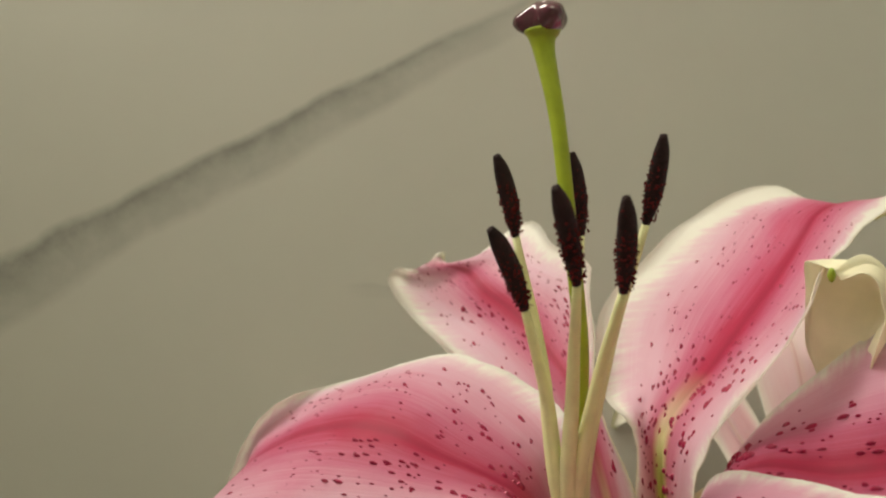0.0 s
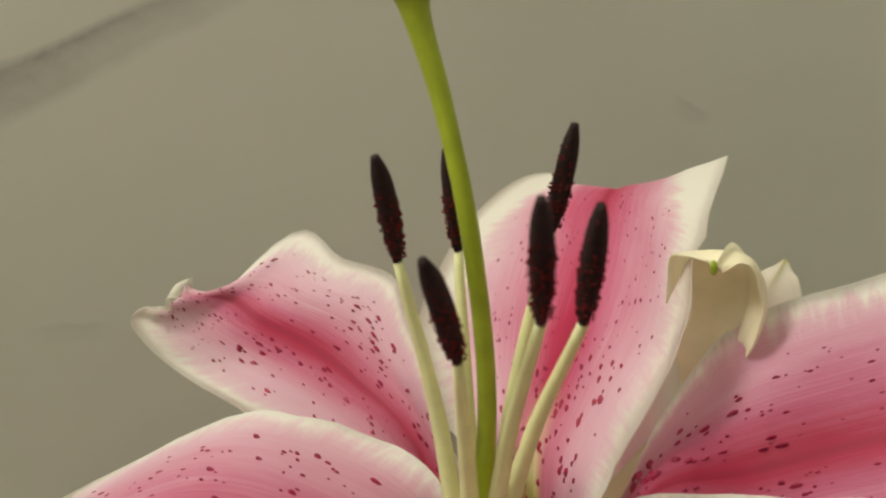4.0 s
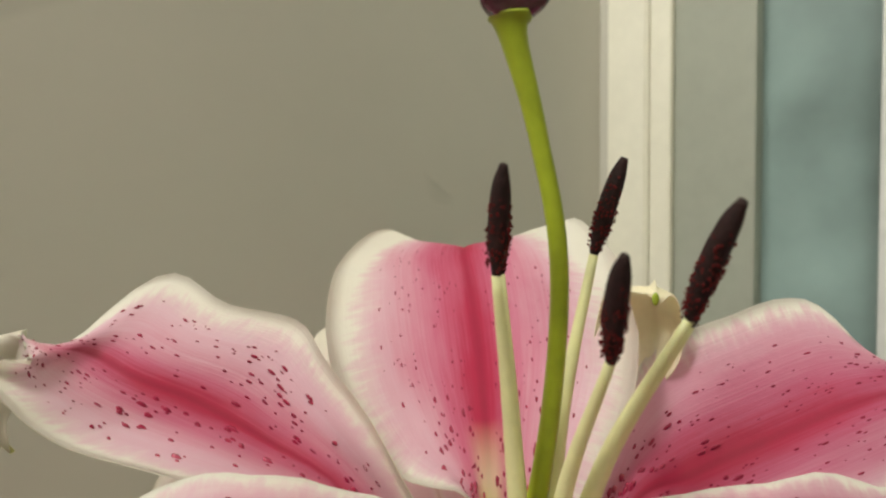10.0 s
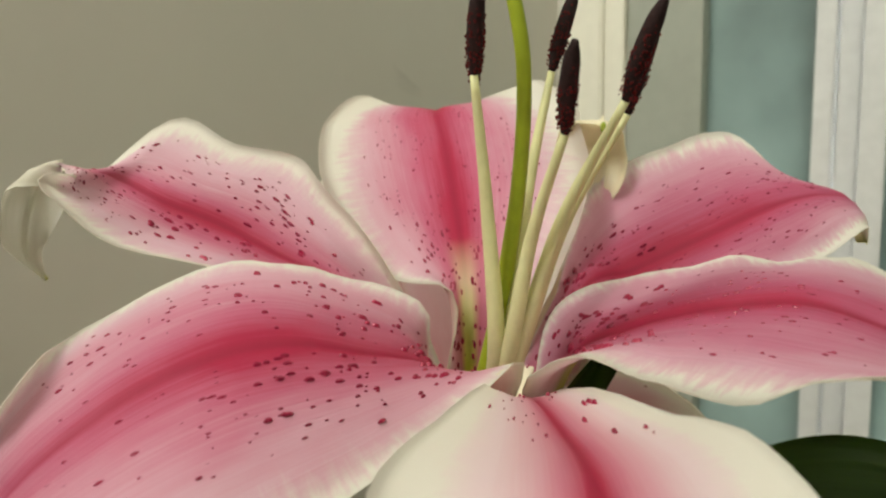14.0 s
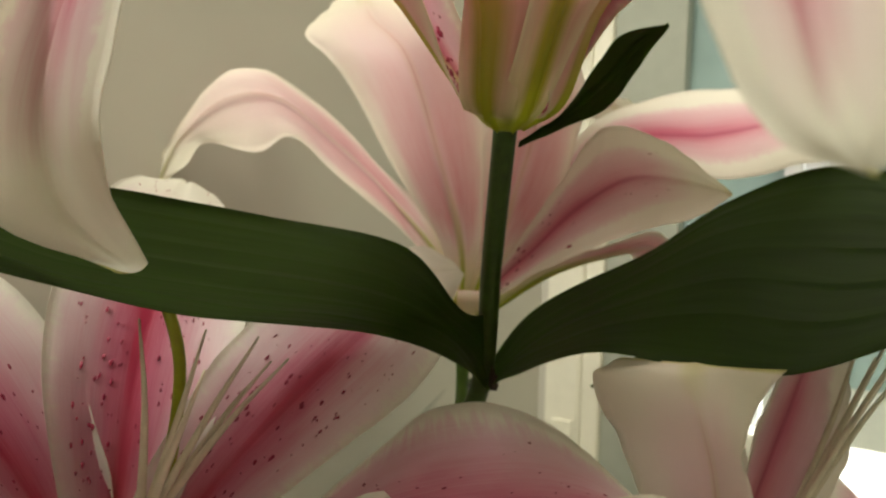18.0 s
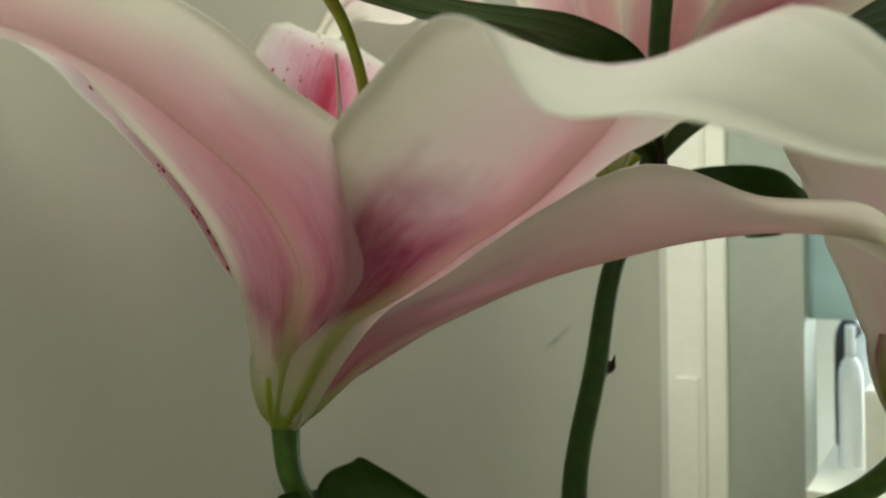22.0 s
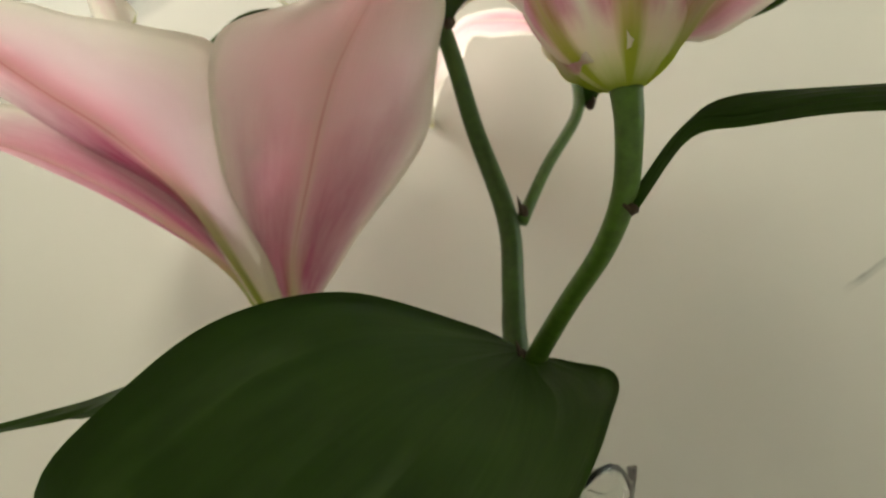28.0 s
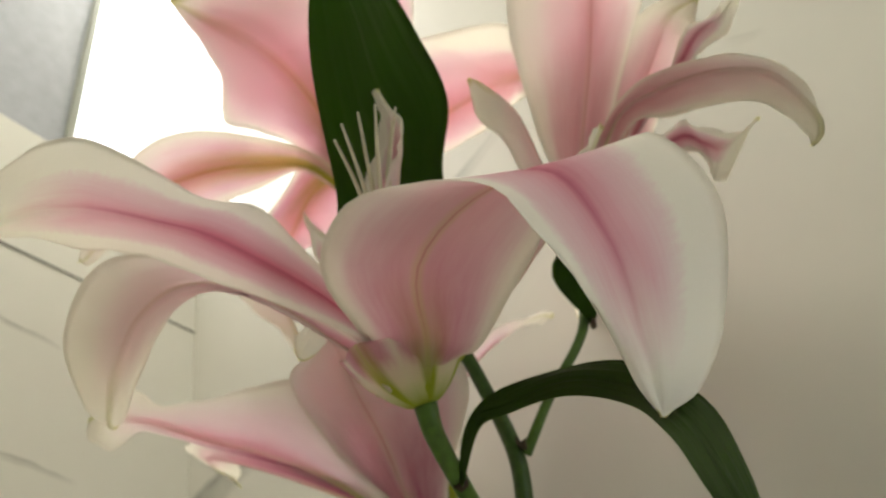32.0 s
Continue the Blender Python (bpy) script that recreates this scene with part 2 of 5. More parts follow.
ROSE_LONG = petal_inner("petal_rose_cream_hanging", DEEP, ROSE, PINK, CREAM, LIME, 0.60, 1.0, 0.55, margin=0.90, flare=0.3)
CREAM_IN = petal_inner("petal_cream_inner", DEEP, BLUSH, LIGHT, CREAM, LIME, 0.64, 0.55, 0.6, 0.5, 0.66, 0.2)
PALE_OUT = petal_outer("petal_pale_outer", (0.94, 0.88, 0.86), (0.56, 0.17, 0.31), (0.88, 0.82, 0.72), 1.4, 0.28)
# its dark purple patch is the painted shadow of the petal over it
SHADOWED_OUT = petal_outer("petal_painted_shadow_outer", (0.94, 0.89, 0.86), (0.38, 0.05, 0.155), (0.88, 0.82, 0.72), 1.4, 0.28, one_side=[(0.50, 0.12), (0.60, 1.0), (0.84, 0.9), (0.96, 0.1)])
FRONT_OUT = petal_outer("petal_rosy_green_footed_outer", (0.94, 0.86, 0.84), (0.68, 0.30, 0.43), (0.80, 0.76, 0.52), 1.7, 0.46)
GREEN_OUT = petal_outer("petal_green_footed_outer", (0.95, 0.90, 0.86), (0.72, 0.38, 0.46), (0.76, 0.76, 0.30), 2.6, 0.52)
PALE_TIP = (petal_inner("petal_white_lip_inner", DEEP, BLUSH, (0.79, 0.68, 0.72), (0.75, 0.74, 0.68), LIME, 0.58, 0.42, 0.6, 0.5, 0.62, 0.2), SHADOWED_OUT)
FRONT_ROSE = (ROSE_PLAIN, FRONT_OUT)
LOW_ROSE = (petal_inner("petal_rose_open_inner", DEEP, (0.70, 0.25, 0.38), (0.89, 0.76, 0.81), CREAM, LIME, 0.47, 0.90, 0.4, 1.0, 0.90, 0.5), PALE_OUT)
BACK_OUT = petal_outer("petal_rosy_outer", (0.95, 0.87, 0.83), (0.80, 0.45, 0.49), (0.86, 0.72, 0.62), 1.2)
BACK_ROSE = (ROSE_PLAIN, BACK_OUT)
TOP_ROSE = (ROSE_IN, GREEN_OUT)
TOP_SHORT = (ROSE_SHORT, GREEN_OUT)
TOP_FLAPS = (ROSE_FLAPS, GREEN_OUT)
TOP_LONG = (ROSE_LONG, GREEN_OUT)
TOP_PALE = (CREAM_IN, GREEN_OUT)


def simple(name, col, rough=0.5, spec=0.5, vary=0.25, scale=400.0, bump=0.0, thin=0.0, metal=0.0):
    m = Mat(name)
    n = m.noise(scale, 4.0)
    n2 = m.noise(scale * 0.12, 3.0)
    f = m.math("ADD", m.math("MULTIPLY", n, 0.6), m.math("MULTIPLY", n2, 0.4))
    lo = tuple(c * (1 - vary) for c in col)
    hi = tuple(min(1.0, c * (1 + vary)) for c in col)
    c = m.mix(m.ramp(f, [(0.3, 0.0), (0.7, 1.0)]), lo, hi)
    m.colour(c)
    m.gloss(rough, spec, metal)
    if bump:
        m.bump(n, bump, 0.001)
    if thin:
        m.thin(c, thin)
    return m.m


def leaf_mat(name, dark, lit):
    m = Mat(name)
    u, v = m.uv()
    vein = m.math("ABSOLUTE", m.math("SINE", m.math("MULTIPLY", m.math("ADD", v, m.math("MULTIPLY", m.noise(1.0, 2.0, m.stretched(1.5, 5.0)), 0.12)), 18.85)))
    groove = m.ramp(vein, [(0.0, 0.0), (0.7, 1.0)])
    vein = m.ramp(vein, [(0.0, 1.0), (0.22, 0.0)])
    n = m.noise(1.0, 4.0, m.stretched(6.0, 30.0))
    body = m.mix(m.ramp(n, [(0.3, 0.0), (0.75, 1.0)]), dark, lit)
    body = m.mix(m.math("MULTIPLY", vein, 0.22), body, tuple(min(1, c * 1.7) for c in lit))
    m.colour(body)
    m.gloss(0.48, 0.14)
    m.bump(m.math("ADD", m.math("MULTIPLY", n, 0.6), groove), 0.38, 0.0012)
    m.thin((0.16, 0.31, 0.04), 0.42)
    return m.m


HOOD = simple("cream_petal_end", (0.93, 0.89, 0.70), 0.42, 0.35, 0.06, 160, 0.12, 0.4)
CREAM_BOTH = (HOOD, HOOD)
LEAF = leaf_mat("lily_leaf", (0.017, 0.030, 0.006), (0.036, 0.064, 0.013))
STEM = simple("green_stem", (0.034, 0.074, 0.010), 0.42, 0.35, 0.35, 300, 0.15)
PEDICEL = simple("pale_green_pedicel", (0.055, 0.115, 0.013), 0.42, 0.35, 0.35, 300, 0.15)
FOOT = simple("lime_green_receptacle", (0.36, 0.46, 0.05), 0.4, 0.4, 0.2, 250, 0.15, 0.3)
BROWN = simple("brown_bract_scar", (0.05, 0.035, 0.02), 0.8, 0.3, 0.4, 900, 0.4)
STYLE = simple("yellow_green_style", (0.36, 0.44, 0.03), 0.35, 0.5, 0.2, 200, 0.1, 0.15)
FILAMENT = simple("pale_green_filament", (0.80, 0.80, 0.46), 0.4, 0.4, 0.12, 200, 0.05, 0.25)
FILAMENT_WHITE = simple("white_filament", (0.78, 0.74, 0.60), 0.4, 0.4, 0.12, 200, 0.05, 0.25)
STIGMA = simple("wet_maroon_stigma", (0.085, 0.012, 0.028), 0.12, 0.9, 0.35, 500, 0.1)
ANTHER = simple("dark_anther", (0.018, 0.006, 0.006), 0.75, 0.3, 0.5, 900, 0.5)
POLLEN = simple("rust_pollen", (0.11, 0.009, 0.010), 0.9, 0.2, 0.5, 2500, 0.3)
SPOT = simple("crimson_papilla", (0.30, 0.008, 0.050), 0.4, 0.5, 0.3, 900)


def marble(name, body, shade, veins=()):
    """Pale tile stone; each vein runs through (a, z0) with a slope, from a0 to a1, wide to narrow, dark along its upper edge."""
    m = Mat(name)
    n = m.noise(3.0, 5.0)
    n2 = m.noise(40.0, 4.0)
    c = m.mix(m.ramp(n, [(0.35, 0.0), (0.7, 1.0)]), body, shade)
    c = m.mix(m.math("MULTIPLY", n2, 0.10), c, shade)
    sep = m.t.nodes.new("ShaderNodeSeparateXYZ")
    m.link(m.coords(), sep.inputs[0])
    wig = m.math("MULTIPLY", m.math("SUBTRACT", m.noise(14.0, 5.0), 0.5), 1.0)
    grit = m.noise(55.0, 5.0, None, 0.7)
    for axis, a0, a1, z0, slope, w0, w1, depth in veins:
        a = sep.outputs[axis]
        run = m.math("DIVIDE", m.math("SUBTRACT", a, a0), a1 - a0)
        wide = m.math("ADD", m.math("MULTIPLY", run, w1 - w0), w0)
        d = m.math("SUBTRACT", sep.outputs[2], m.math("ADD", m.math("MULTIPLY", m.math("SUBTRACT", a, a0), slope), z0))
        d = m.math("ADD", d, m.math("MULTIPLY", wig, m.math("MULTIPLY", wide, 1.3 if a1 - a0 > 0.2 else 5.0)))
        s = m.math("ADD", m.math("MULTIPLY", m.math("DIVIDE", d, wide), 0.5), 0.5)
        band = m.ramp(s, [(0.0, 0.0), (0.22, 0.45), (0.45, 0.50), (0.66, 0.70), (0.82, 1.0), (1.0, 0.0)])
        ends = m.ramp(run, [(0.0, 0.0), (0.02 if a1 - a0 > 0.2 else 0.35, 1.0), (0.75, 0.9), (1.0, 0.0)])
        f = m.math("MULTIPLY", m.math("MULTIPLY", band, ends), m.ramp(grit, [(0.25, 0.55), (0.6, 1.0)]))
        c = m.mix(m.math("MULTIPLY", f, depth), c, (0.17, 0.17, 0.15))
    m.colour(c)
    m.gloss(0.5, 0.25)
    return m.m


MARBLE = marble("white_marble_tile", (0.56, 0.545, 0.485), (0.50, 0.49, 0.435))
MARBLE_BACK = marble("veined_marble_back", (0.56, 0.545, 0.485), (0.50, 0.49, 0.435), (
    (0, -0.40, 0.10, -0.131, 0.458, 0.027, 0.0065, 0.85), (0, 0.280, 0.320, -0.297, 0.35, 0.0032, 0.0024, 0.75),
    (0, 0.255, 0.285, 0.016, -0.5, 0.008, 0.005, 0.22), (0, -0.055, -0.02, -0.062, -0.1, 0.005, 0.003, 0.16)))
# same stone, its body colour raised to hold the glare below the window
MARBLE_LEFT_LIT = marble("veined_marble_left_lit", (0.78, 0.77, 0.71), (0.70, 0.69, 0.63), (
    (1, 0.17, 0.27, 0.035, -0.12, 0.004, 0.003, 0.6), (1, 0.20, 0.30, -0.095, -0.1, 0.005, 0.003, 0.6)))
PAINT = simple("cream_paint", (0.80, 0.78, 0.68), 0.45, 0.4, 0.04, 120, 0.05)
# dark grey-green that carries the right wall's shade in its colour
SHADED_GREY = simple("shaded_grey_green_paint", (0.36, 0.38, 0.33), 0.6, 0.3, 0.06, 80, 0.05)
# reveal tone: the shading beside the bright window is put into the colour
BLUE_GREY = simple("blue_grey_shaded_paint", (0.40, 0.42, 0.46), 0.6, 0.3, 0.12, 60, 0.05)
ALU = simple("white_aluminium", (0.72, 0.73, 0.74), 0.3, 0.5, 0.08, 90, 0.05)
CREAM_DARK = simple("dull_cream_paint", (0.74, 0.715, 0.61), 0.5, 0.4, 0.05, 120, 0.05)
# the strong, coarse variation paints blurred reflections into the glass colour
FROST = simple("teal_frosted_glass", (0.36, 0.42, 0.395), 0.35, 0.5, 0.30, 9, 0.0, 0.7)
WHITE_PLASTIC = simple("white_plastic", (0.85, 0.86, 0.86), 0.3, 0.5, 0.03, 80)
BLACK_PLASTIC = simple("black_plastic", (0.02, 0.02, 0.022), 0.3, 0.5, 0.2, 80)
GROUT = simple("dark_tile_joint", (0.20, 0.20, 0.18), 0.8, 0.2, 0.2, 200)


# ---- mesh tools ----
def mm(*p):
    return Vector(p) * 0.001


def part(name, bm, mats, parent=None, label="", smooth=True):
    me = bpy.data.meshes.new(name)
    if smooth:
        for fc in bm.faces:
            fc.smooth = True
    bm.to_mesh(me)
    bm.free()
    for m in mats if isinstance(mats, (tuple, list)) else (mats,):
        me.materials.append(m)
    ob = new(name, me)
    if parent is not None:
        ob.parent = parent
    if label:
        ob["label"] = label
    return ob


def thing(name, at, label, category, group=""):
    ob = new(name)
    ob.empty_display_size = 0.01
    ob.location = at
    bpy.context.view_layer.update()
    return tagged(ob, label, category, group)


def under(ob, parent):
    """Keeps world coordinates of a mesh below its thing."""
    ob.parent = parent
    ob.matrix_parent_inverse = Matrix.Translation(-parent.location)
    return ob


def spline(pts, n):
    """A smooth line of n points through pts."""
    pts = [Vector(p) for p in pts]
    k = len(pts) - 1
    out = []
    for i in range(n):
        s = i / (n - 1) * k
        a = min(int(s), k - 1)
        f = s - a
        p0 = pts[a - 1] if a > 0 else pts[a] * 2 - pts[a + 1]
        p3 = pts[a + 2] if a + 2 <= k else pts[a + 1] * 2 - pts[a]
        p1, p2 = pts[a], pts[a + 1]
        out.append(0.5 * (2 * p1 + (p2 - p0) * f + (2 * p0 - 5 * p1 + 4 * p2 - p3) * f * f + (3 * p1 - p0 - 3 * p2 + p3) * f ** 3))
    return out


def even(vals, n):
    return [v.x for v in spline([(v, 0, 0) for v in vals], n)]


def tube(pts, radii, segs=14, rings=None, flat=1.0):
    rings = rings or max(8, 6 * len(pts))
    line, rad = spline(pts, rings), even(radii, rings)
    bm = bmesh.new()
    side = None
    loops = []
    for i, p in enumerate(line):
        t = (line[min(i + 1, rings - 1)] - line[max(i - 1, 0)]).normalized()
        if side is None:
            side = t.orthogonal().normalized()
        side = (side - t * side.dot(t)).normalized()
        up = t.cross(side)
        loops.append([bm.verts.new(p + (side * math.cos(a) + up * math.sin(a) * flat) * max(rad[i], 1e-5))
                      for a in (2 * math.pi * k / segs for k in range(segs))])
    for a, b in zip(loops, loops[1:]):
        for k in range(segs):
            bm.faces.new((a[k], a[(k + 1) % segs], b[(k + 1) % segs], b[k]))
    bm.faces.new(loops[0][::-1])
    bm.faces.new(loops[-1])
    return bm


def sheet(ctrl, ups, widths, cup, nu=48, nv=20, thick=0.0007, ruffle=(0.0, 3.0, 0), groove=0.0, skew=None):
    """A petal or leaf: a bent, cupped blade with two faces and a rim. Face 0: the side that ups point to."""
    line, wid, cp = spline(ctrl, nu + 1), even(widths, nu + 1), even(cup, nu + 1)
    upl = spline(ups, nu + 1)
    sk = even(skew, nu + 1) if skew else [0.0] * (nu + 1)
    amp, freq, seed = ruffle
    top, bot, frames = [], [], []
    for i, p in enumerate(line):
        t = (line[min(i + 1, nu)] - line[max(i - 1, 0)]).normalized()
        n = upl[i]
        n = (n - t * n.dot(t)).normalized()
        s = t.cross(n).normalized()
        w = max(wid[i], 0.0003)
        frames.append((p, t, n, s, w))
        row_t, row_b = [], []
        for j in range(nv + 1):
            v = 2 * j / nv - 1
            e = abs(v)
            wave = amp * e ** 2.2 * (noise.noise(Vector((i / nu * freq * 2, seed + (5 if v > 0 else 0), v))) +
                                     0.5 * noise.noise(Vector((i / nu * freq * 5, seed + (9 if v > 0 else 3), v * 2))))
            h = cp[i] * w * v * v + wave - groove * math.exp(-(v / 0.07) ** 2) + 0.0004 * noise.noise(Vector((i * 0.25, v * 4, seed)))
            q = p + s * (v * w + sk[i] * w * v * v) + n * h
            th = thick * (0.35 + 0.65 * (1 - e ** 3)) + groove * 0.8 * math.exp(-(v / 0.09) ** 2)
            row_t.append(q)
            row_b.append(q - n * th)
        top.append(row_t)
        bot.append(row_b)
    return blade_mesh(top, bot), top, frames


def blade_mesh(top, bot):
    nu, nv = len(top) - 1, len(top[0]) - 1
    bm = bmesh.new()
    uvl = bm.loops.layers.uv.new("UVMap")
    vt = [[bm.verts.new(q) for q in r] for r in top]
    vb = [[bm.verts.new(q) for q in r] for r in bot]

    def quad(vs, uvs, mi):
        try:
            fc = bm.faces.new(vs)
        except ValueError:
            return
        fc.material_index = mi
        for lp, c in zip(fc.loops, uvs):
            lp[uvl].uv = c

    for i in range(nu):
        for j in range(nv):
            c = [(i / nu, j / nv), (i / nu, (j + 1) / nv), ((i + 1) / nu, (j + 1) / nv), ((i + 1) / nu, j / nv)]
            a = [vt[i][j], vt[i][j + 1], vt[i + 1][j + 1], vt[i + 1][j]]
            b = [vb[i][j], vb[i][j + 1], vb[i + 1][j + 1], vb[i + 1][j]]
            quad(a[::-1], c[::-1], 0)
            quad(b, c, 1)
        for j in (0, nv):
            c = [(i / nu, j / nv)] * 2 + [((i + 1) / nu, j / nv)] * 2
            a = [vt[i][j], vb[i][j], vb[i + 1][j], vt[i + 1][j]]
            quad(a if j else a[::-1], c, 1)
    for i in (0, nu):
        for j in range(nv):
            c = [(i / nu, j / nv)] * 4
            quad([vt[i][j], vt[i][j + 1], vb[i][j + 1], vb[i][j]], c, 1)
    return bm


def rails_sheet(left, mid, right, nu=48, nv=20, thick=0.0007, ruffle=(0.0, 3.0, 0), groove=0.0):
    """A blade spanned between two edges over a midrib. Face 0: the side to which left -> mid -> right turns upward along the blade."""
    la, ma, ra = (spline(r, nu + 1) for r in (left, mid, right))
    amp, freq, seed = ruffle
    grid = []
    for i in range(nu + 1):
        row = []
        for j in range(nv + 1):
            v = 2 * j / nv - 1
            row.append(la[i] * (v * (v - 1) / 2) + ma[i] * (1 - v * v) + ra[i] * (v * (v + 1) / 2))
        grid.append(row)
    top, bot, frames = [], [], []
    for i in range(nu + 1):
        rt, rb = [], []
        for j in range(nv + 1):
            v = 2 * j / nv - 1
            e = abs(v)
            t = grid[min(i + 1, nu)][j] - grid[max(i - 1, 0)][j]
            w = grid[i][min(j + 1, nv)] - grid[i][max(j - 1, 0)]
            n = w.cross(t)
            n = n.normalized() if n.length > 1e-12 else Vector((0, 0, 1))
            wave = amp * e ** 2.2 * (noise.noise(Vector((i / nu * freq * 2, seed + (5 if v > 0 else 0), v))) +
                                     0.5 * noise.noise(Vector((i / nu * freq * 5, seed + (9 if v > 0 else 3), v * 2))))
            env = min(1.0, i / 6, (nu - i) / 3)
            h = wave * env - groove * env * math.exp(-(v / 0.07) ** 2) + 0.0004 * env * noise.noise(Vector((i * 0.25, v * 4, seed)))
            q = grid[i][j] + n * h
            th = thick * (0.35 + 0.65 * (1 - e ** 3)) + groove * 0.8 * math.exp(-(v / 0.09) ** 2)
            rt.append(q)
            rb.append(q - n * th)
            if j == nv // 2:
                frames.append((q, t.normalized(), n, w, 0))
        top.append(rt)
        bot.append(rb)
    return blade_mesh(top, bot), top, frames


def dots(bm, place, n, t, length, width, height):
    """One raised papilla: a low, tapered bump lying along t."""
    s = t.cross(n).normalized()
    ring = []
    for k in range(6):
        a = k * math.pi / 3
        ring.append(bm.verts.new(place + t * math.cos(a) * length + s * math.sin(a) * width - n * 0.0002))
    ring2 = []
    for k in range(6):
        a = k * math.pi / 3
        ring2.append(bm.verts.new(place + t * (math.cos(a) * 0.55 + 0.25) * length + s * math.sin(a) * 0.55 * width + n * height))
    for k in range(6):
        bm.faces.new((ring[k], ring[(k + 1) % 6], ring2[(k + 1) % 6], ring2[k]))
    bm.faces.new(ring2)


def lily(base, label, group, axis, wide):
    """A flower's root thing with its green receptacle, a short cup that the petals rise from."""
    ob = thing("lily", mm(*base), label, "flower", group)
    a = Vector(axis).normalized()
    pts = [ob.location + a * h for h in (-0.0025, 0.001, 0.0045, 0.0080)]
    under(part("receptacle", tube(pts, [0.0036 * wide, 0.0050 * wide, 0.0058 * wide, 0.0050 * wide], 20, 16), FOOT), ob)
    return ob


def petal(flower, axis, ctrl, widths, cup, twist=0.0, ruffle=(0.004, 3.0, 1), groove=0.0012, spots=0, seed=0, skew=None, mats=None, side=None):
    pts = [mm(*c) for c in ctrl]
    a = Vector(axis).normalized()
    r = pts[len(pts) // 2] - pts[0]
    r = (r - a * r.dot(a)).normalized()
    s = Vector(side).normalized() if side else a.cross(r)
    ups = []
    k = len(pts) - 1
    for i in range(k + 1):
        t = (pts[min(i + 1, k)] - pts[max(i - 1, 0)]).normalized()
        n = t.cross(s).normalized()
        tw = twist[i] if isinstance(twist, (list, tuple)) else twist * i / k
        ups.append(Matrix.Rotation(radians(tw), 3, t) @ n)
    bm, top, fr = sheet(pts, ups, [w * 0.001 for w in widths], cup, ruffle=(ruffle[0], ruffle[1], ruffle[2] + seed), groove=groove, skew=skew)
    return finish_petal(flower, bm, top, fr, spots, seed, mats)


def petal_rails(flower, left, mid, right, ruffle=(0.0026, 3.6, 1), groove=0.001, spots=0, seed=0, mats=None, spot_to=0.80):
    l, m, r = ([mm(*c) for c in rail] for rail in (left, mid, right))
    bm, top, fr = rails_sheet(l, m, r, ruffle=(ruffle[0], ruffle[1], ruffle[2] + seed), groove=groove)
    return finish_petal(flower, bm, top, fr, spots, seed, mats, spot_to)


def leaf_rails(name, owner, left, mid, right, label="", ruffle=(0.001, 2.0, 0), groove=0.0008, mat=None):
    l, m, r = ([mm(*c) for c in rail] for rail in (left, mid, right))
    bm, top, fr = rails_sheet(l, m, r, nu=40, nv=16, thick=0.0006, ruffle=ruffle, groove=groove)
    return under(part(name, bm, (mat or LEAF, mat or LEAF), label=label), owner)


def finish_petal(flower, bm, top, fr, spots, seed, mats, spot_to=0.80):
    ob = under(part("petal", bm, mats or (ROSE_PLAIN, PALE_OUT)), flower)
    if spots:
        rng = random.Random(seed)
        sb = bmesh.new()
        nu, nv = len(top) - 1, len(top[0]) - 1
        made = 0
        while made < spots:
            u, v = rng.uniform(0.14, spot_to), rng.uniform(-0.74, 0.74)
            if rng.random() < abs(v) ** 3 or rng.random() < max(0.0, u - 0.45) * 1.7 or (abs(v) < 0.10):
                continue
            i, j = min(int(u * nu), nu - 1), min(int((v + 1) / 2 * nv), nv - 1)
            fi, fj = u * nu - i, (v + 1) / 2 * nv - j
            a, b, c, d = top[i][j], top[i][j + 1], top[i + 1][j], top[i + 1][j + 1]
            p = (a * (1 - fj) + b * fj) * (1 - fi) + (c * (1 - fj) + d * fj) * fi
            n = (b - a).cross(c - a)
            n = -n if n.dot(fr[i][2]) < 0 else n
            size = rng.choice((0.5, 0.65, 0.8, 1.0, 1.3)) * 0.00044 * (1.2 if u < 0.5 else 0.85)
            dots(sb, p, n.normalized(), (c - a).normalized(), size * rng.uniform(1.3, 2.6), size * 0.72, size * (1.1 if u < 0.5 else 0.6))
            made += 1
        tagged(part("papillae", sb, SPOT, ob, "raised dark crimson spots"), kind="stuff")
    return ob


# ---- room ----
def slab(name, lo, hi, mat, bevel=0.0, parent=None, label=""):
    bm = bmesh.new()
    bmesh.ops.create_cube(bm, size=1)
    for v in bm.verts:
        v.co = Vector(((lo[k] + hi[k]) / 2 + v.co[k] * (hi[k] - lo[k]) for k in range(3)))
    if bevel:
        bmesh.ops.bevel(bm, geom=bm.edges[:], offset=bevel, segments=2, affect="EDGES")
    return part(name, bm, mat, parent, label, smooth=False)


def setting(ob, label, category):
    return tagged(ob, label, category, kind="structure")


# the back wall stands a little askew: it comes nearer towards the door trim
wall_back = slab("wall_back", (-0.38, 0.42, -0.75), (0.48, 0.50, 1.3), MARBLE_BACK)
for v in wall_back.data.vertices:
    v.co.y -= 0.105 * (v.co.x + 0.38)
setting(wall_back, "pale grey marble tiled wall with dark veins", "wall")
setting(slab("wall_left", (-0.46, -1.6, -0.75), (-0.38, 0.50, 0.27), MARBLE_LEFT_LIT), "marble tiled wall below the window, lightened for the window glare", "wall")
setting(slab("wall_left_jamb", (-0.46, -1.6, 0.27), (-0.38, 0.222, 1.3), BLUE_GREY), "grey window reveal", "wall")
setting(slab("trim_window", (-0.40, 0.2222, 0.27), (-0.374, 0.231, 1.3), SHADED_GREY, 0.001), "narrow grey window edge strip", "trim")
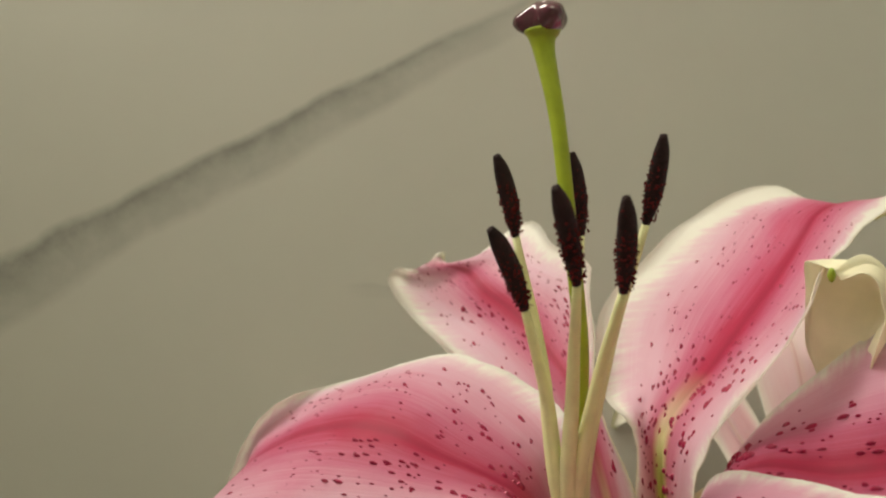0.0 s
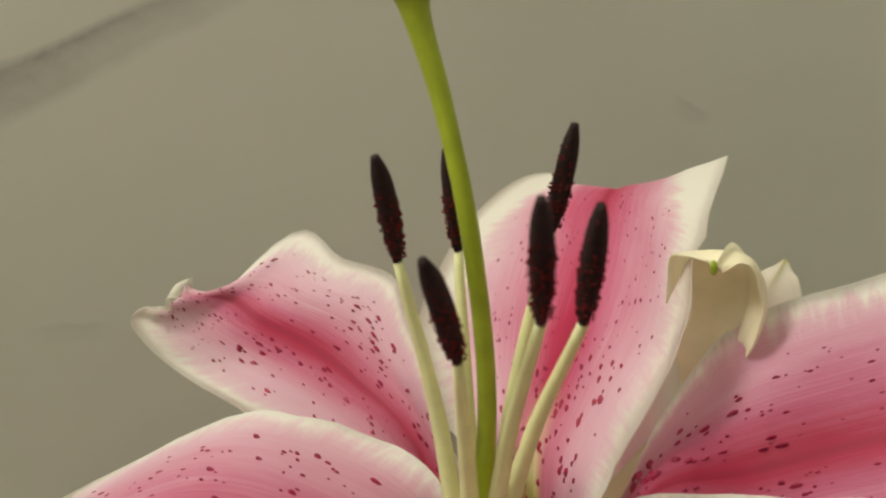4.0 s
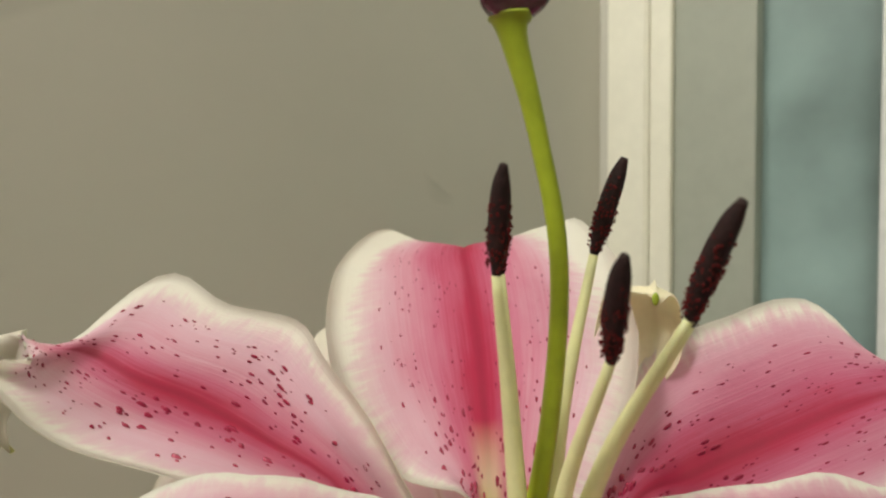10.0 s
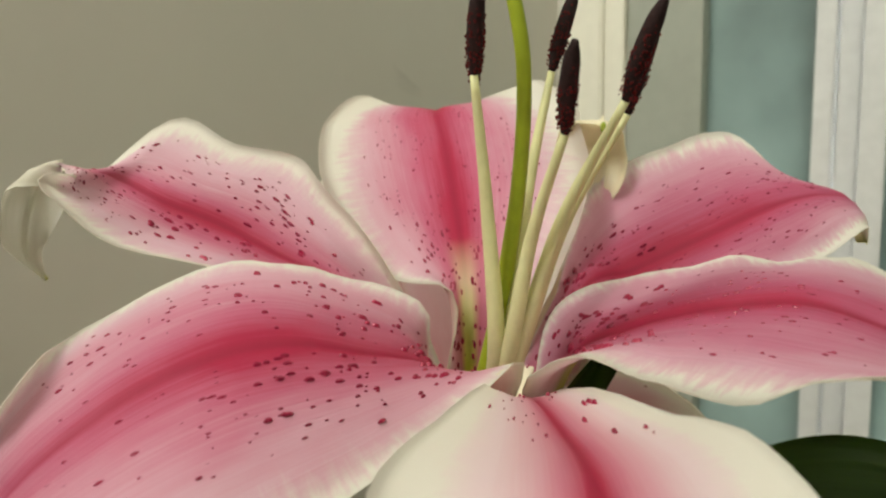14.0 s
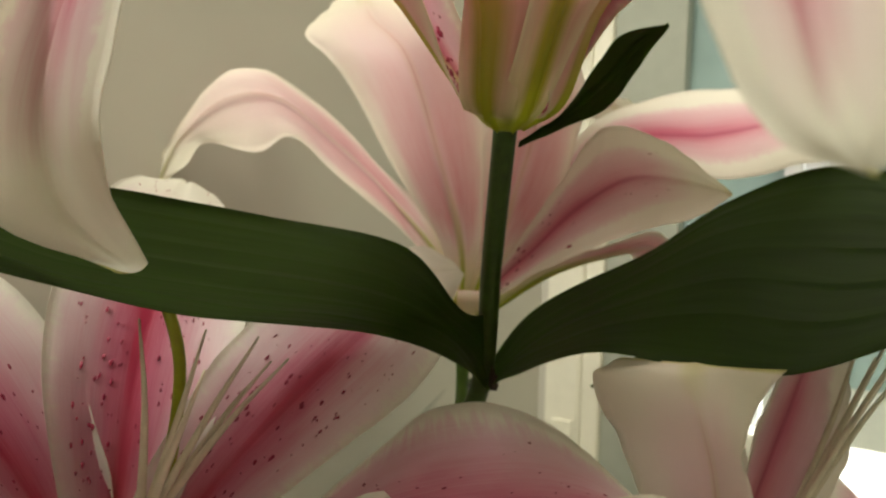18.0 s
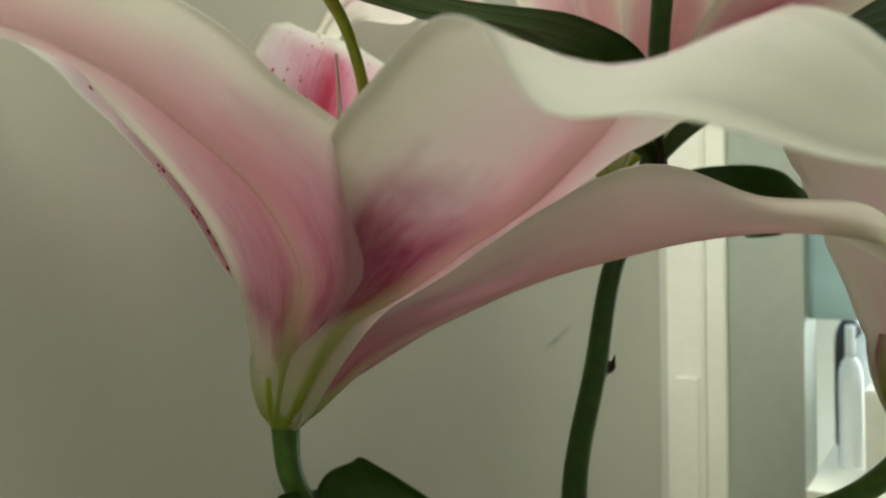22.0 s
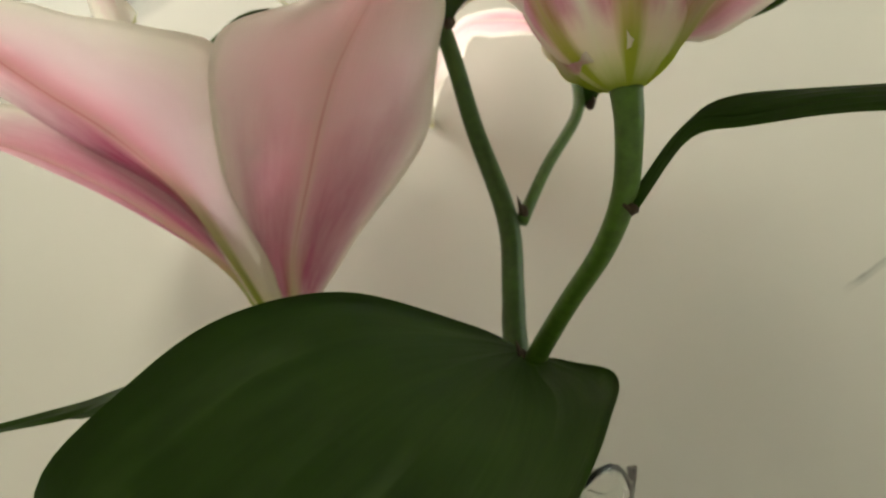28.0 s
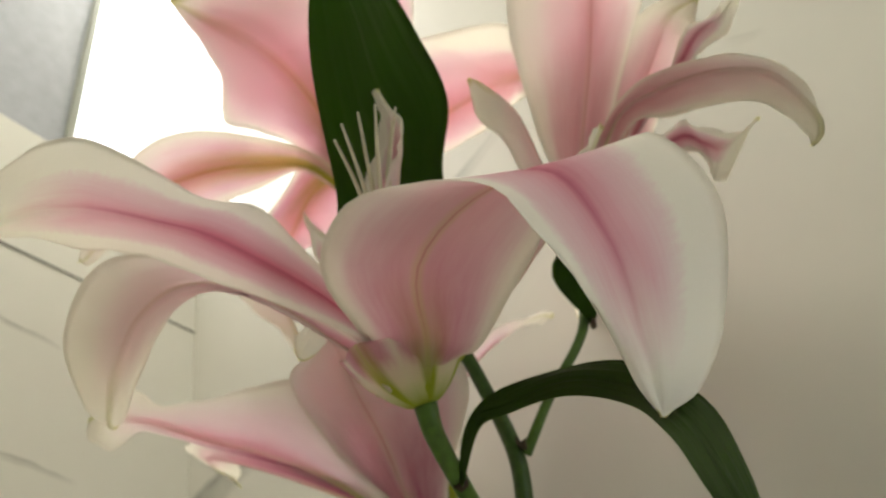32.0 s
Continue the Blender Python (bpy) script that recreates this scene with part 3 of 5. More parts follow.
setting(slab("ceiling", (-0.46, -1.6, 1.3), (1.7, 0.5, 1.36), PAINT), "plain white ceiling", "ceiling")
setting(slab("floor", (-0.46, -1.6, -0.81), (1.7, 0.5, -0.75), MARBLE), "pale tiled floor", "floor")
setting(slab("wall_behind", (-0.46, -1.68, -0.75), (1.7, -1.6, 1.3), PAINT), "plain cream wall", "wall")
setting(slab("wall_right_end", (0.48, 0.219, -0.75), (0.54, 0.50, 1.3), SHADED_GREY), "wall end in grey-green paint that includes its shade", "wall")
setting(slab("wall_right", (0.48, -1.6, -0.75), (0.54, 0.02, 1.3), SHADED_GREY), "plain grey wall beside the window", "wall")
setting(slab("wall_right_sill", (0.48, 0.02, -0.75), (0.80, 0.219, -0.42), PAINT), "cream ledge below the window", "wall")
setting(slab("wall_outer", (1.1, -1.6, -0.75), (1.16, 0.5, 1.3), PAINT), "plain light wall behind the frosted window", "wall")
setting(slab("trim", (0.464, 0.293, -0.75), (0.4795, 0.3245, 1.3), PAINT, 0.002), "cream painted door trim", "trim")
setting(slab("wall_back_return", (0.4665, 0.3246, -0.75), (0.4795, 0.345, 1.3), MARBLE), "narrow marble return beside the door trim", "wall")
setting(slab("trim_inner", (0.470, 0.277, -0.75), (0.48, 0.2929, 1.3), PAINT, 0.001), "cream inner trim strip", "trim")
setting(slab("trim_panel", (0.460, 0.297, -0.75), (0.4645, 0.3165, -0.335), PAINT, 0.001), "raised lower trim panel", "trim")

sky_white = Mat("overcast_glow")
_em = sky_white.node("ShaderNodeEmission", Strength=2.2)
_em.inputs[0].default_value = (1.0, 0.99, 0.96, 1)
sky_white.link(_em.outputs[0], sky_white.out.inputs[0])
setting(slab("backdrop", (-0.90, 0.02, 0.0), (-0.88, 0.9, 1.9), sky_white.m), "white overcast sky outside the window", "sky")

# frosted window with its white metal frame
window = tagged(new("window_1"), "teal frosted window pane in a white metal frame", "window", kind="structure")
slab("pane", (0.505, 0.140, -0.285), (0.509, 0.219, 1.3), FROST, 0, window)
for y0, y1, x0 in ((0.128, 0.141, 0.478), (0.112, 0.1265, 0.488), (0.094, 0.111, 0.478)):
    slab("window_frame", (x0, y0, -0.42), (0.53, y1, 1.3), ALU, 0.0015, window)
slab("pane", (0.505, 0.02, -0.285), (0.509, 0.094, 1.3), FROST, 0, window)
slab("tile_joint", (-0.3804, 0.0, 0.109), (-0.3795, 0.42, 0.112), GROUT, 0, bpy.data.objects["wall_left"])


# ---- flowers ----
FLOWERS = {}
FLOWERS["top"] = lily((47.0, 187.6, -116.5), 'fully open rose-pink lily with cream rims and crimson spots', 'lilies in the vase', (-0.25, -0.15, 0.95), 0.8)
petal_rails(FLOWERS["top"], [(44.6, 191.5, -116.9), (40.7, 195.0, -112.8), (35.9, 199.0, -107.2), (15.0, 205.0, -75.0), (2.0, 232.0, -62.0), (-10.0, 258.0, -55.0), (-19.5, 266.0, -44.5), (-21.0, 272.0, -38.5), (-12.3, 271.4, -37.4), (-0.6, 291.7, -45.9), (3.3, 310.4, -59.2), (8.0, 319.7, -71.1)],
            [(47.3, 192.2, -116.1), (46.4, 196.5, -111.1), (45.1, 201.4, -104.4), (39.2, 224.5, -73.1), (32.0, 245.7, -60.4), (24.3, 258.8, -52.2), (13.2, 269.7, -44.4), (7.2, 277.3, -38.7), (-3.9, 277.0, -35.7), (-2.7, 298.3, -36.1), (-1.4, 313.1, -58.6), (7.9, 319.8, -71.1)],
            [(49.4, 191.5, -115.7), (50.8, 194.9, -110.2), (52.2, 198.9, -102.9), (42.0, 210.0, -68.0), (45.0, 236.0, -44.0), (48.0, 249.0, -34.2), (38.0, 266.0, -29.0), (31.0, 281.5, -21.5), (7.9, 290.6, -39.2), (-6.4, 306.9, -40.8), (-5.2, 318.2, -57.5), (7.9, 320.0, -70.7)], spots=310, seed=1, ruffle=(0.002, 4.0, 1), mats=TOP_SHORT)
petal_rails(FLOWERS["top"], [(48.9, 191.7, -115.8), (49.8, 195.5, -110.3), (50.6, 199.8, -103.2), (47.2, 197.2, -72.4), (44.6, 216.8, -67.2), (47.5, 235.9, -50.1), (65.1, 255.0, -35.8), (89.5, 270.5, -20.5), (119.0, 272.5, -10.2), (134.2, 264.0, -23.2)],
            [(50.6, 190.3, -115.5), (53.4, 192.4, -109.9), (56.4, 194.9, -102.4), (56.1, 195.6, -73.7), (71.9, 206.3, -58.5), (88.1, 217.6, -45.6), (105.8, 231.0, -30.5), (118.6, 241.7, -19.2), (131.0, 249.0, -16.5), (146.0, 255.0, -22.0)],
            [(51.6, 187.5, -115.7), (55.3, 186.6, -110.3), (59.5, 185.5, -103.1), (58.0, 172.3, -74.3), (63.0, 167.3, -59.9), (73.9, 166.3, -44.9), (86.2, 171.3, -29.0), (102.4, 182.3, -17.4), (143.0, 214.0, -7.2), (141.8, 234.9, -17.0)], spots=370, seed=2, ruffle=(0.003, 4.0, 2), mats=TOP_FLAPS)
petal_rails(FLOWERS["top"], [(51.6, 187.4, -115.8), (55.3, 186.4, -110.3), (59.5, 185.1, -103.1), (64.1, 172.4, -72.8), (93.6, 172.5, -45.9), (107.6, 155.6, -33.6), (121.3, 137.3, -29.2), (115.8, 119.5, -42.8), (118.0, 106.8, -47.2), (114.2, 100.0, -61.1)],
            [(51.0, 185.2, -116.2), (54.0, 181.9, -111.4), (57.5, 177.9, -104.8), (63.2, 164.3, -71.5), (82.2, 154.9, -67.1), (94.4, 138.2, -58.5), (103.7, 122.4, -50.2), (111.9, 109.3, -46.6), (117.4, 101.2, -50.0), (115.4, 98.0, -61.2)],
            [(49.3, 183.6, -116.9), (50.6, 178.6, -112.8), (52.0, 172.5, -107.1), (54.4, 152.6, -82.7), (72.4, 137.1, -77.7), (87.2, 120.1, -69.0), (96.3, 107.9, -63.7), (103.6, 100.7, -58.5), (110.8, 96.9, -56.4), (115.7, 97.3, -61.6)], spots=330, seed=3, ruffle=(0.002, 4.0, 3), mats=TOP_ROSE)
petal_rails(FLOWERS["top"], [(43.6, 185.0, -118.2), (38.7, 181.4, -115.5), (32.8, 177.0, -111.5), (21.0, 162.0, -80.0), (-8.0, 168.0, -88.0), (-31.0, 173.0, -93.0), (-50.0, 176.0, -95.0), (-68.0, 180.0, -96.0), (-81.0, 188.0, -99.0), (-74.0, 210.0, -122.0), (-61.0, 223.0, -137.0), (-53.0, 222.0, -152.0)],
            [(42.6, 187.7, -118.0), (36.7, 187.2, -115.1), (29.5, 186.3, -110.8), (18.0, 182.0, -84.0), (-4.0, 190.0, -74.0), (-18.0, 198.0, -70.0), (-32.0, 206.0, -71.0), (-50.0, 214.0, -78.0), (-66.0, 222.0, -92.0), (-67.3, 236.4, -121.7), (-62.3, 238.3, -141.4), (-55.0, 224.0, -154.0)],
            [(43.5, 190.5, -117.4), (38.5, 192.9, -113.7), (32.3, 195.6, -108.6), (33.0, 195.0, -75.0), (27.0, 210.0, -66.0), (10.0, 225.0, -59.0), (-6.0, 237.0, -60.0), (-33.0, 238.0, -68.0), (-60.0, 227.0, -75.0), (-78.8, 240.4, -123.8), (-61.0, 263.4, -144.7), (-57.0, 229.0, -153.0)], spots=310, spot_to=0.68, seed=4, ruffle=(0.003, 4.0, 4), mats=TOP_LONG)
petal_rails(FLOWERS["top"], [(50.8, 184.9, -116.4), (53.6, 181.3, -111.6), (56.8, 176.9, -105.2), (58.0, 172.0, -78.0), (67.0, 156.0, -68.0), (80.0, 130.0, -64.0), (82.0, 110.0, -62.0), (94.6, 91.5, -65.6), (75.7, 58.1, -85.0), (50.7, 36.8, -97.2)],
            [(48.5, 183.3, -117.2), (48.9, 177.9, -113.4), (49.1, 171.3, -108.0), (45.0, 160.0, -84.0), (44.0, 145.0, -75.0), (46.0, 124.0, -68.0), (46.0, 104.0, -66.0), (47.8, 80.8, -74.5), (49.4, 55.7, -89.0), (49.8, 36.3, -97.7)],
            [(45.6, 183.4, -117.9), (42.9, 178.2, -114.9), (39.5, 171.8, -110.5), (20.0, 160.0, -84.0), (16.0, 149.0, -76.0), (9.0, 130.0, -76.0), (0.0, 114.0, -75.0), (19.3, 93.0, -73.6), (35.2, 62.2, -81.9), (48.7, 36.6, -97.1)], spots=300, seed=5, ruffle=(0.003, 4.0, 5), mats=TOP_ROSE)
petal_rails(FLOWERS["top"], [(46.2, 183.3, -117.8), (44.0, 177.8, -114.6), (41.3, 171.3, -110.1), (25.0, 152.0, -86.0), (5.0, 125.0, -80.0), (-12.0, 110.0, -76.0), (-28.0, 98.0, -78.0), (-42.0, 92.0, -86.0), (-55.0, 88.0, -98.0), (-70.9, 91.3, -109.3), (-79.0, 90.8, -122.3), (-83.7, 91.4, -129.8), (-88.8, 95.9, -133.9)],
            [(44.2, 184.3, -118.2), (39.9, 180.1, -115.4), (34.7, 174.9, -111.3), (18.0, 160.0, -87.0), (-5.0, 142.0, -84.0), (-25.0, 130.0, -82.0), (-45.0, 121.0, -84.0), (-59.0, 114.0, -89.0), (-72.0, 107.0, -98.0), (-81.2, 103.8, -110.7), (-86.6, 100.6, -122.7), (-89.6, 98.2, -130.3), (-88.8, 95.8, -133.9)],
            [(42.9, 186.2, -118.2), (37.3, 184.0, -115.4), (30.4, 181.3, -111.4), (12.0, 166.0, -84.0), (-20.0, 161.0, -80.0), (-49.0, 155.0, -80.0), (-54.9, 149.8, -95.0), (-73.3, 132.6, -102.4), (-77.6, 123.4, -106.2), (-85.5, 114.0, -110.7), (-89.7, 109.1, -120.5), (-91.4, 103.6, -130.3), (-88.7, 95.7, -133.9)], spots=45, spot_to=0.36, seed=6, ruffle=(0.002, 4.0, 6), mats=TOP_PALE)
petal_rails(FLOWERS["top"], [(48.7, 189.4, -115.2), (49.2, 191.1, -108.1), (50.6, 193.0, -99.0), (88.0, 182.0, -64.0), (88.0, 183.0, -46.0), (87.0, 181.0, -33.0), (85.0, 177.0, -25.5), (86.0, 168.0, -26.0)],
            [(49.0, 187.4, -115.5), (50.3, 186.3, -108.5), (52.4, 184.8, -99.8), (91.0, 179.0, -67.0), (95.3, 169.2, -44.2), (100.3, 170.0, -32.9), (94.8, 169.0, -25.7), (86.0, 166.0, -27.0)],
            [(48.7, 185.4, -115.9), (49.0, 181.6, -109.6), (50.4, 176.8, -101.6), (94.0, 175.0, -64.0), (93.2, 163.1, -45.0), (94.8, 161.2, -35.5), (92.5, 162.9, -27.4), (87.0, 165.0, -28.2)], seed=7, ruffle=(0.0006, 3.0, 7), mats=CREAM_BOTH)
bm = bmesh.new()
bmesh.ops.create_uvsphere(bm, u_segments=12, v_segments=8, radius=0.0011, matrix=Matrix.Translation(mm(85.2, 165.4, -27.0)) @ Matrix.Diagonal((0.8, 0.8, 1.5, 1)))
under(part("petal_tip", bm, FOOT, label="green petal tip"), FLOWERS["top"])
FLOWERS["low"] = lily((-16.0, 290.0, -279.0), 'open rose-pink lily on a bent pedicel, its anthers gone', 'lilies in the vase', (-0.1, -0.5, 0.86), 1.3)
petal(FLOWERS["low"], (-0.1, -0.5, 0.86), [(-14.0, 289.0, -276.0), (-8.0, 290.0, -235.0), (4.0, 296.0, -198.0), (22.0, 305.0, -168.0), (44.0, 321.0, -147.0), (65.0, 337.0, -135.0), (73.0, 344.0, -137.0)],
      [4, 16, 28, 30, 24, 14, 2], [0.6, 0.5, 0.4, 0.25, 0.1, -0.2, 0], spots=150, seed=11, mats=LOW_ROSE)
petal(FLOWERS["low"], (-0.1, -0.5, 0.86), [(-16.0, 289.0, -276.0), (-26.0, 295.0, -235.0), (-44.0, 308.0, -193.0), (-61.0, 326.0, -165.0), (-70.0, 346.0, -151.0), (-60.0, 376.0, -150.0)],
      [4, 17, 29, 30, 19, 3], [0.6, 0.5, 0.3, 0.1, -0.2, 0], spots=150, seed=12, mats=LOW_ROSE)
petal(FLOWERS["low"], (-0.1, -0.5, 0.86), [(-14.0, 287.0, -276.0), (4.0, 272.0, -238.0), (30.0, 256.0, -208.0), (52.0, 242.0, -186.0), (72.0, 230.0, -168.0), (88.0, 222.0, -165.0)],
      [4, 16, 26, 28, 20, 3], [0.6, 0.5, 0.3, 0.1, -0.2, 0], spots=150, seed=13, mats=LOW_ROSE)
petal_rails(FLOWERS["low"], [(-11.5, 289.9, -279.7), (-8.2, 286.4, -274.4), (18.0, 260.0, -254.0), (53.0, 235.1, -225.9), (60.1, 212.8, -207.9), (62.4, 179.4, -207.9), (53.0, 136.6, -229.8), (47.0, 121.0, -247.0)],
            [(-14.0, 288.0, -281.1), (-12.9, 282.8, -277.0), (-8.0, 258.0, -257.0), (5.0, 222.0, -238.0), (18.0, 185.0, -226.0), (32.0, 155.0, -222.0), (42.1, 130.5, -227.1), (42.0, 117.0, -248.0)],
            [(-17.0, 286.8, -282.1), (-18.7, 280.6, -279.0), (-25.0, 262.0, -250.0), (-27.3, 219.7, -231.4), (-17.6, 177.4, -209.6), (16.2, 157.2, -215.5), (43.9, 136.1, -217.6), (37.8, 119.6, -234.4)], spots=110, seed=14, ruffle=(0.001, 3.0, 1), mats=(ROSE_LONG, PALE_OUT))
petal_rails(FLOWERS["low"], [(-14.8, 286.7, -281.9), (-14.5, 280.4, -278.6), (-18.0, 258.0, -253.0), (-20.0, 227.0, -229.0), (-16.0, 190.0, -206.0), (-38.0, 172.0, -205.0), (-55.0, 160.0, -208.0), (-65.0, 152.0, -209.0), (-76.0, 144.0, -209.0), (-80.0, 131.8, -202.4), (-84.0, 122.8, -206.5), (-85.5, 113.1, -221.4)],
            [(-17.9, 288.2, -281.4), (-20.2, 283.2, -277.6), (-34.0, 251.0, -248.9), (-43.4, 222.4, -236.3), (-58.0, 196.0, -226.0), (-72.0, 176.0, -220.0), (-84.0, 160.0, -213.0), (-90.9, 151.3, -208.9), (-97.1, 142.1, -207.3), (-98.8, 131.3, -204.6), (-95.1, 121.9, -211.9), (-86.5, 113.1, -221.4)],
            [(-20.3, 290.4, -280.4), (-24.8, 287.4, -275.7), (-35.7, 271.0, -248.7), (-53.2, 245.4, -225.8), (-84.0, 207.0, -209.0), (-98.0, 186.0, -204.0), (-110.0, 168.0, -202.0), (-113.0, 159.0, -205.0), (-118.0, 149.0, -216.0), (-115.0, 138.0, -217.0), (-104.3, 124.9, -221.3), (-87.6, 113.2, -221.4)], spots=20, spot_to=0.35, seed=15, ruffle=(0.001, 3.0, 1), mats=PALE_TIP)
petal_rails(FLOWERS["low"], [(-17.4, 286.9, -282.1), (-19.2, 280.8, -278.9), (-24.0, 262.0, -253.0), (-44.0, 226.0, -231.0), (-74.0, 205.0, -212.0), (-97.0, 206.0, -201.0), (-108.0, 205.0, -196.0), (-120.0, 204.0, -194.0), (-132.0, 208.0, -193.0), (-144.0, 240.0, -192.0), (-147.0, 268.0, -197.0)],
            [(-19.1, 289.6, -280.7), (-22.4, 285.8, -276.4), (-35.0, 268.0, -253.0), (-62.0, 236.0, -232.0), (-88.0, 221.0, -216.0), (-106.0, 219.0, -206.0), (-117.0, 220.0, -200.0), (-129.0, 225.0, -195.0), (-139.0, 235.0, -192.0), (-146.0, 252.0, -192.0), (-148.0, 269.0, -198.0)],
            [(-19.8, 292.5, -279.1), (-23.8, 291.4, -273.3), (-37.0, 284.0, -245.0), (-70.0, 257.0, -223.0), (-95.0, 243.0, -208.0), (-112.0, 236.0, -199.0), (-121.0, 240.0, -194.0), (-130.0, 250.0, -192.0), (-138.0, 260.0, -193.0), (-146.0, 264.0, -194.0), (-149.0, 270.0, -197.0)], spots=30, seed=16, ruffle=(0.001, 3.0, 1))
FLOWERS["front"] = lily((89.6, 128.4, -283.9), 'open pale pink lily seen from below, with bare filaments', 'lilies in the vase', (0.05, -0.4, 0.9), 0.95)
petal_rails(FLOWERS["front"], [(94.9, 129.4, -284.2), (100.5, 128.6, -280.5), (105.5, 127.1, -275.5), (118.0, 124.5, -275.9), (148.1, 107.8, -267.3), (173.4, 105.6, -250.4), (200.9, 101.5, -246.2), (210.8, 103.6, -275.2), (203.0, 104.6, -304.9), (188.9, 91.9, -334.1), (179.0, 82.9, -342.5)],
            [(93.3, 125.1, -286.0), (97.3, 120.0, -284.1), (100.9, 114.8, -280.8), (109.7, 103.5, -276.2), (127.2, 75.9, -270.6), (154.9, 75.3, -259.0), (175.6, 77.0, -265.2), (183.1, 78.3, -294.6), (182.5, 78.4, -322.5), (179.7, 81.1, -336.8), (178.3, 82.6, -342.6)],
            [(87.9, 123.8, -286.3), (86.5, 117.5, -284.7), (85.3, 111.1, -281.6), (85.6, 103.0, -270.1), (98.6, 64.3, -262.6), (121.5, 58.8, -251.4), (154.9, 63.3, -266.4), (170.0, 64.7, -294.8), (175.1, 71.2, -318.6), (176.1, 78.6, -336.1), (178.2, 82.3, -342.3)], seed=21, mats=FRONT_ROSE)
petal_rails(FLOWERS["front"], [(90.0, 123.8, -285.4), (90.5, 118.2, -283.1), (91.1, 112.1, -279.3), (87.4, 97.8, -269.7), (66.0, 56.5, -256.2), (52.5, 35.9, -248.7), (38.7, 19.3, -245.9), (30.4, 0.9, -246.0), (28.3, -7.9, -253.4)],
            [(89.3, 123.8, -285.4), (89.3, 118.1, -283.0), (89.3, 112.0, -279.2), (87.5, 86.8, -262.1), (75.3, 47.7, -249.0), (67.3, 27.9, -247.3), (55.7, 7.4, -246.9), (40.8, -4.9, -249.7), (32.1, -11.2, -255.6)],
            [(88.7, 123.9, -285.3), (88.0, 118.3, -282.9), (87.5, 112.2, -279.0), (90.4, 73.1, -253.0), (83.3, 54.7, -236.2), (71.0, 36.8, -231.2), (60.0, 8.1, -221.1), (49.1, -5.9, -227.7), (32.1, -11.9, -238.6)], seed=22, mats=FRONT_ROSE)
petal_rails(FLOWERS["front"], [(87.7, 124.5, -285.0), (86.6, 120.1, -282.0), (85.8, 116.0, -278.3), (80.1, 101.6, -262.1), (51.1, 75.6, -237.9), (29.3, 57.1, -221.4), (2.9, 49.6, -215.1), (-30.0, 60.8, -227.2), (-40.6, 80.8, -246.0), (-39.1, 92.3, -251.8)],
            [(86.9, 124.9, -284.8), (85.3, 120.8, -281.6), (84.0, 117.0, -277.8), (80.3, 109.5, -270.7), (56.7, 78.4, -246.0), (37.9, 63.7, -236.8), (13.7, 63.7, -237.7), (-9.5, 72.8, -245.1), (-30.5, 85.8, -252.4), (-37.6, 93.6, -252.3)],
            [(86.2, 125.5, -284.5), (84.1, 121.8, -281.1), (82.5, 118.2, -277.1), (82.9, 115.1, -275.6), (66.5, 87.8, -254.1), (48.9, 72.3, -240.2), (25.0, 69.8, -238.2), (-0.6, 77.3, -245.1), (-25.5, 89.3, -253.5), (-36.0, 94.0, -251.9)], seed=23, mats=FRONT_ROSE)
petal(FLOWERS["front"], (0.05, -0.4, 0.9), [(89.6, 129.4, -281.5), (113.4, 138.7, -257.5), (140.8, 148.7, -229.0), (165.5, 152.0, -202.5), (181.1, 152.6, -186.2)],
      [6, 17, 22, 17, 2], [0.6, 0.5, 0.4, 0.2, 0], mats=FRONT_ROSE)
petal(FLOWERS["front"], (0.05, -0.4, 0.9), [(88.3, 130.7, -280.4), (93.9, 118.8, -238.1), (102.8, 109.0, -202.6), (112.8, 101.9, -182.5), (113.8, 88.6, -166.9)],
      [6, 17, 20, 14, 2], [0.6, 0.5, 0.4, 0.2, 0], mats=FRONT_ROSE)
petal_rails(FLOWERS["front"], [(85.2, 125.9, -285.2), (81.0, 121.7, -282.5), (77.4, 117.1, -278.4), (73.1, 114.3, -244.9), (65.0, 115.0, -222.8), (55.0, 118.9, -205.4), (54.4, 113.7, -187.8), (56.3, 108.7, -181.2)],
            [(84.8, 130.4, -283.2), (80.3, 130.5, -278.5), (76.3, 129.9, -272.6), (73.0, 124.9, -247.2), (60.0, 125.2, -216.9), (52.7, 128.4, -196.9), (50.5, 131.7, -185.4), (52.4, 130.7, -182.1)],
            [(87.6, 132.9, -282.2), (85.8, 135.6, -276.5), (84.4, 137.2, -269.7), (76.7, 140.7, -252.1), (66.2, 151.4, -219.2), (59.1, 158.4, -199.9), (55.3, 160.5, -188.7), (61.4, 153.9, -184.7)], seed=24, mats=FRONT_ROSE)
FLOWERS["back"] = lily((127.7, 241.0, -197.0), 'pale pink lily with recurved cream tips, seen from behind', 'lilies in the vase', (0.1, 0.05, 0.99), 0.95)
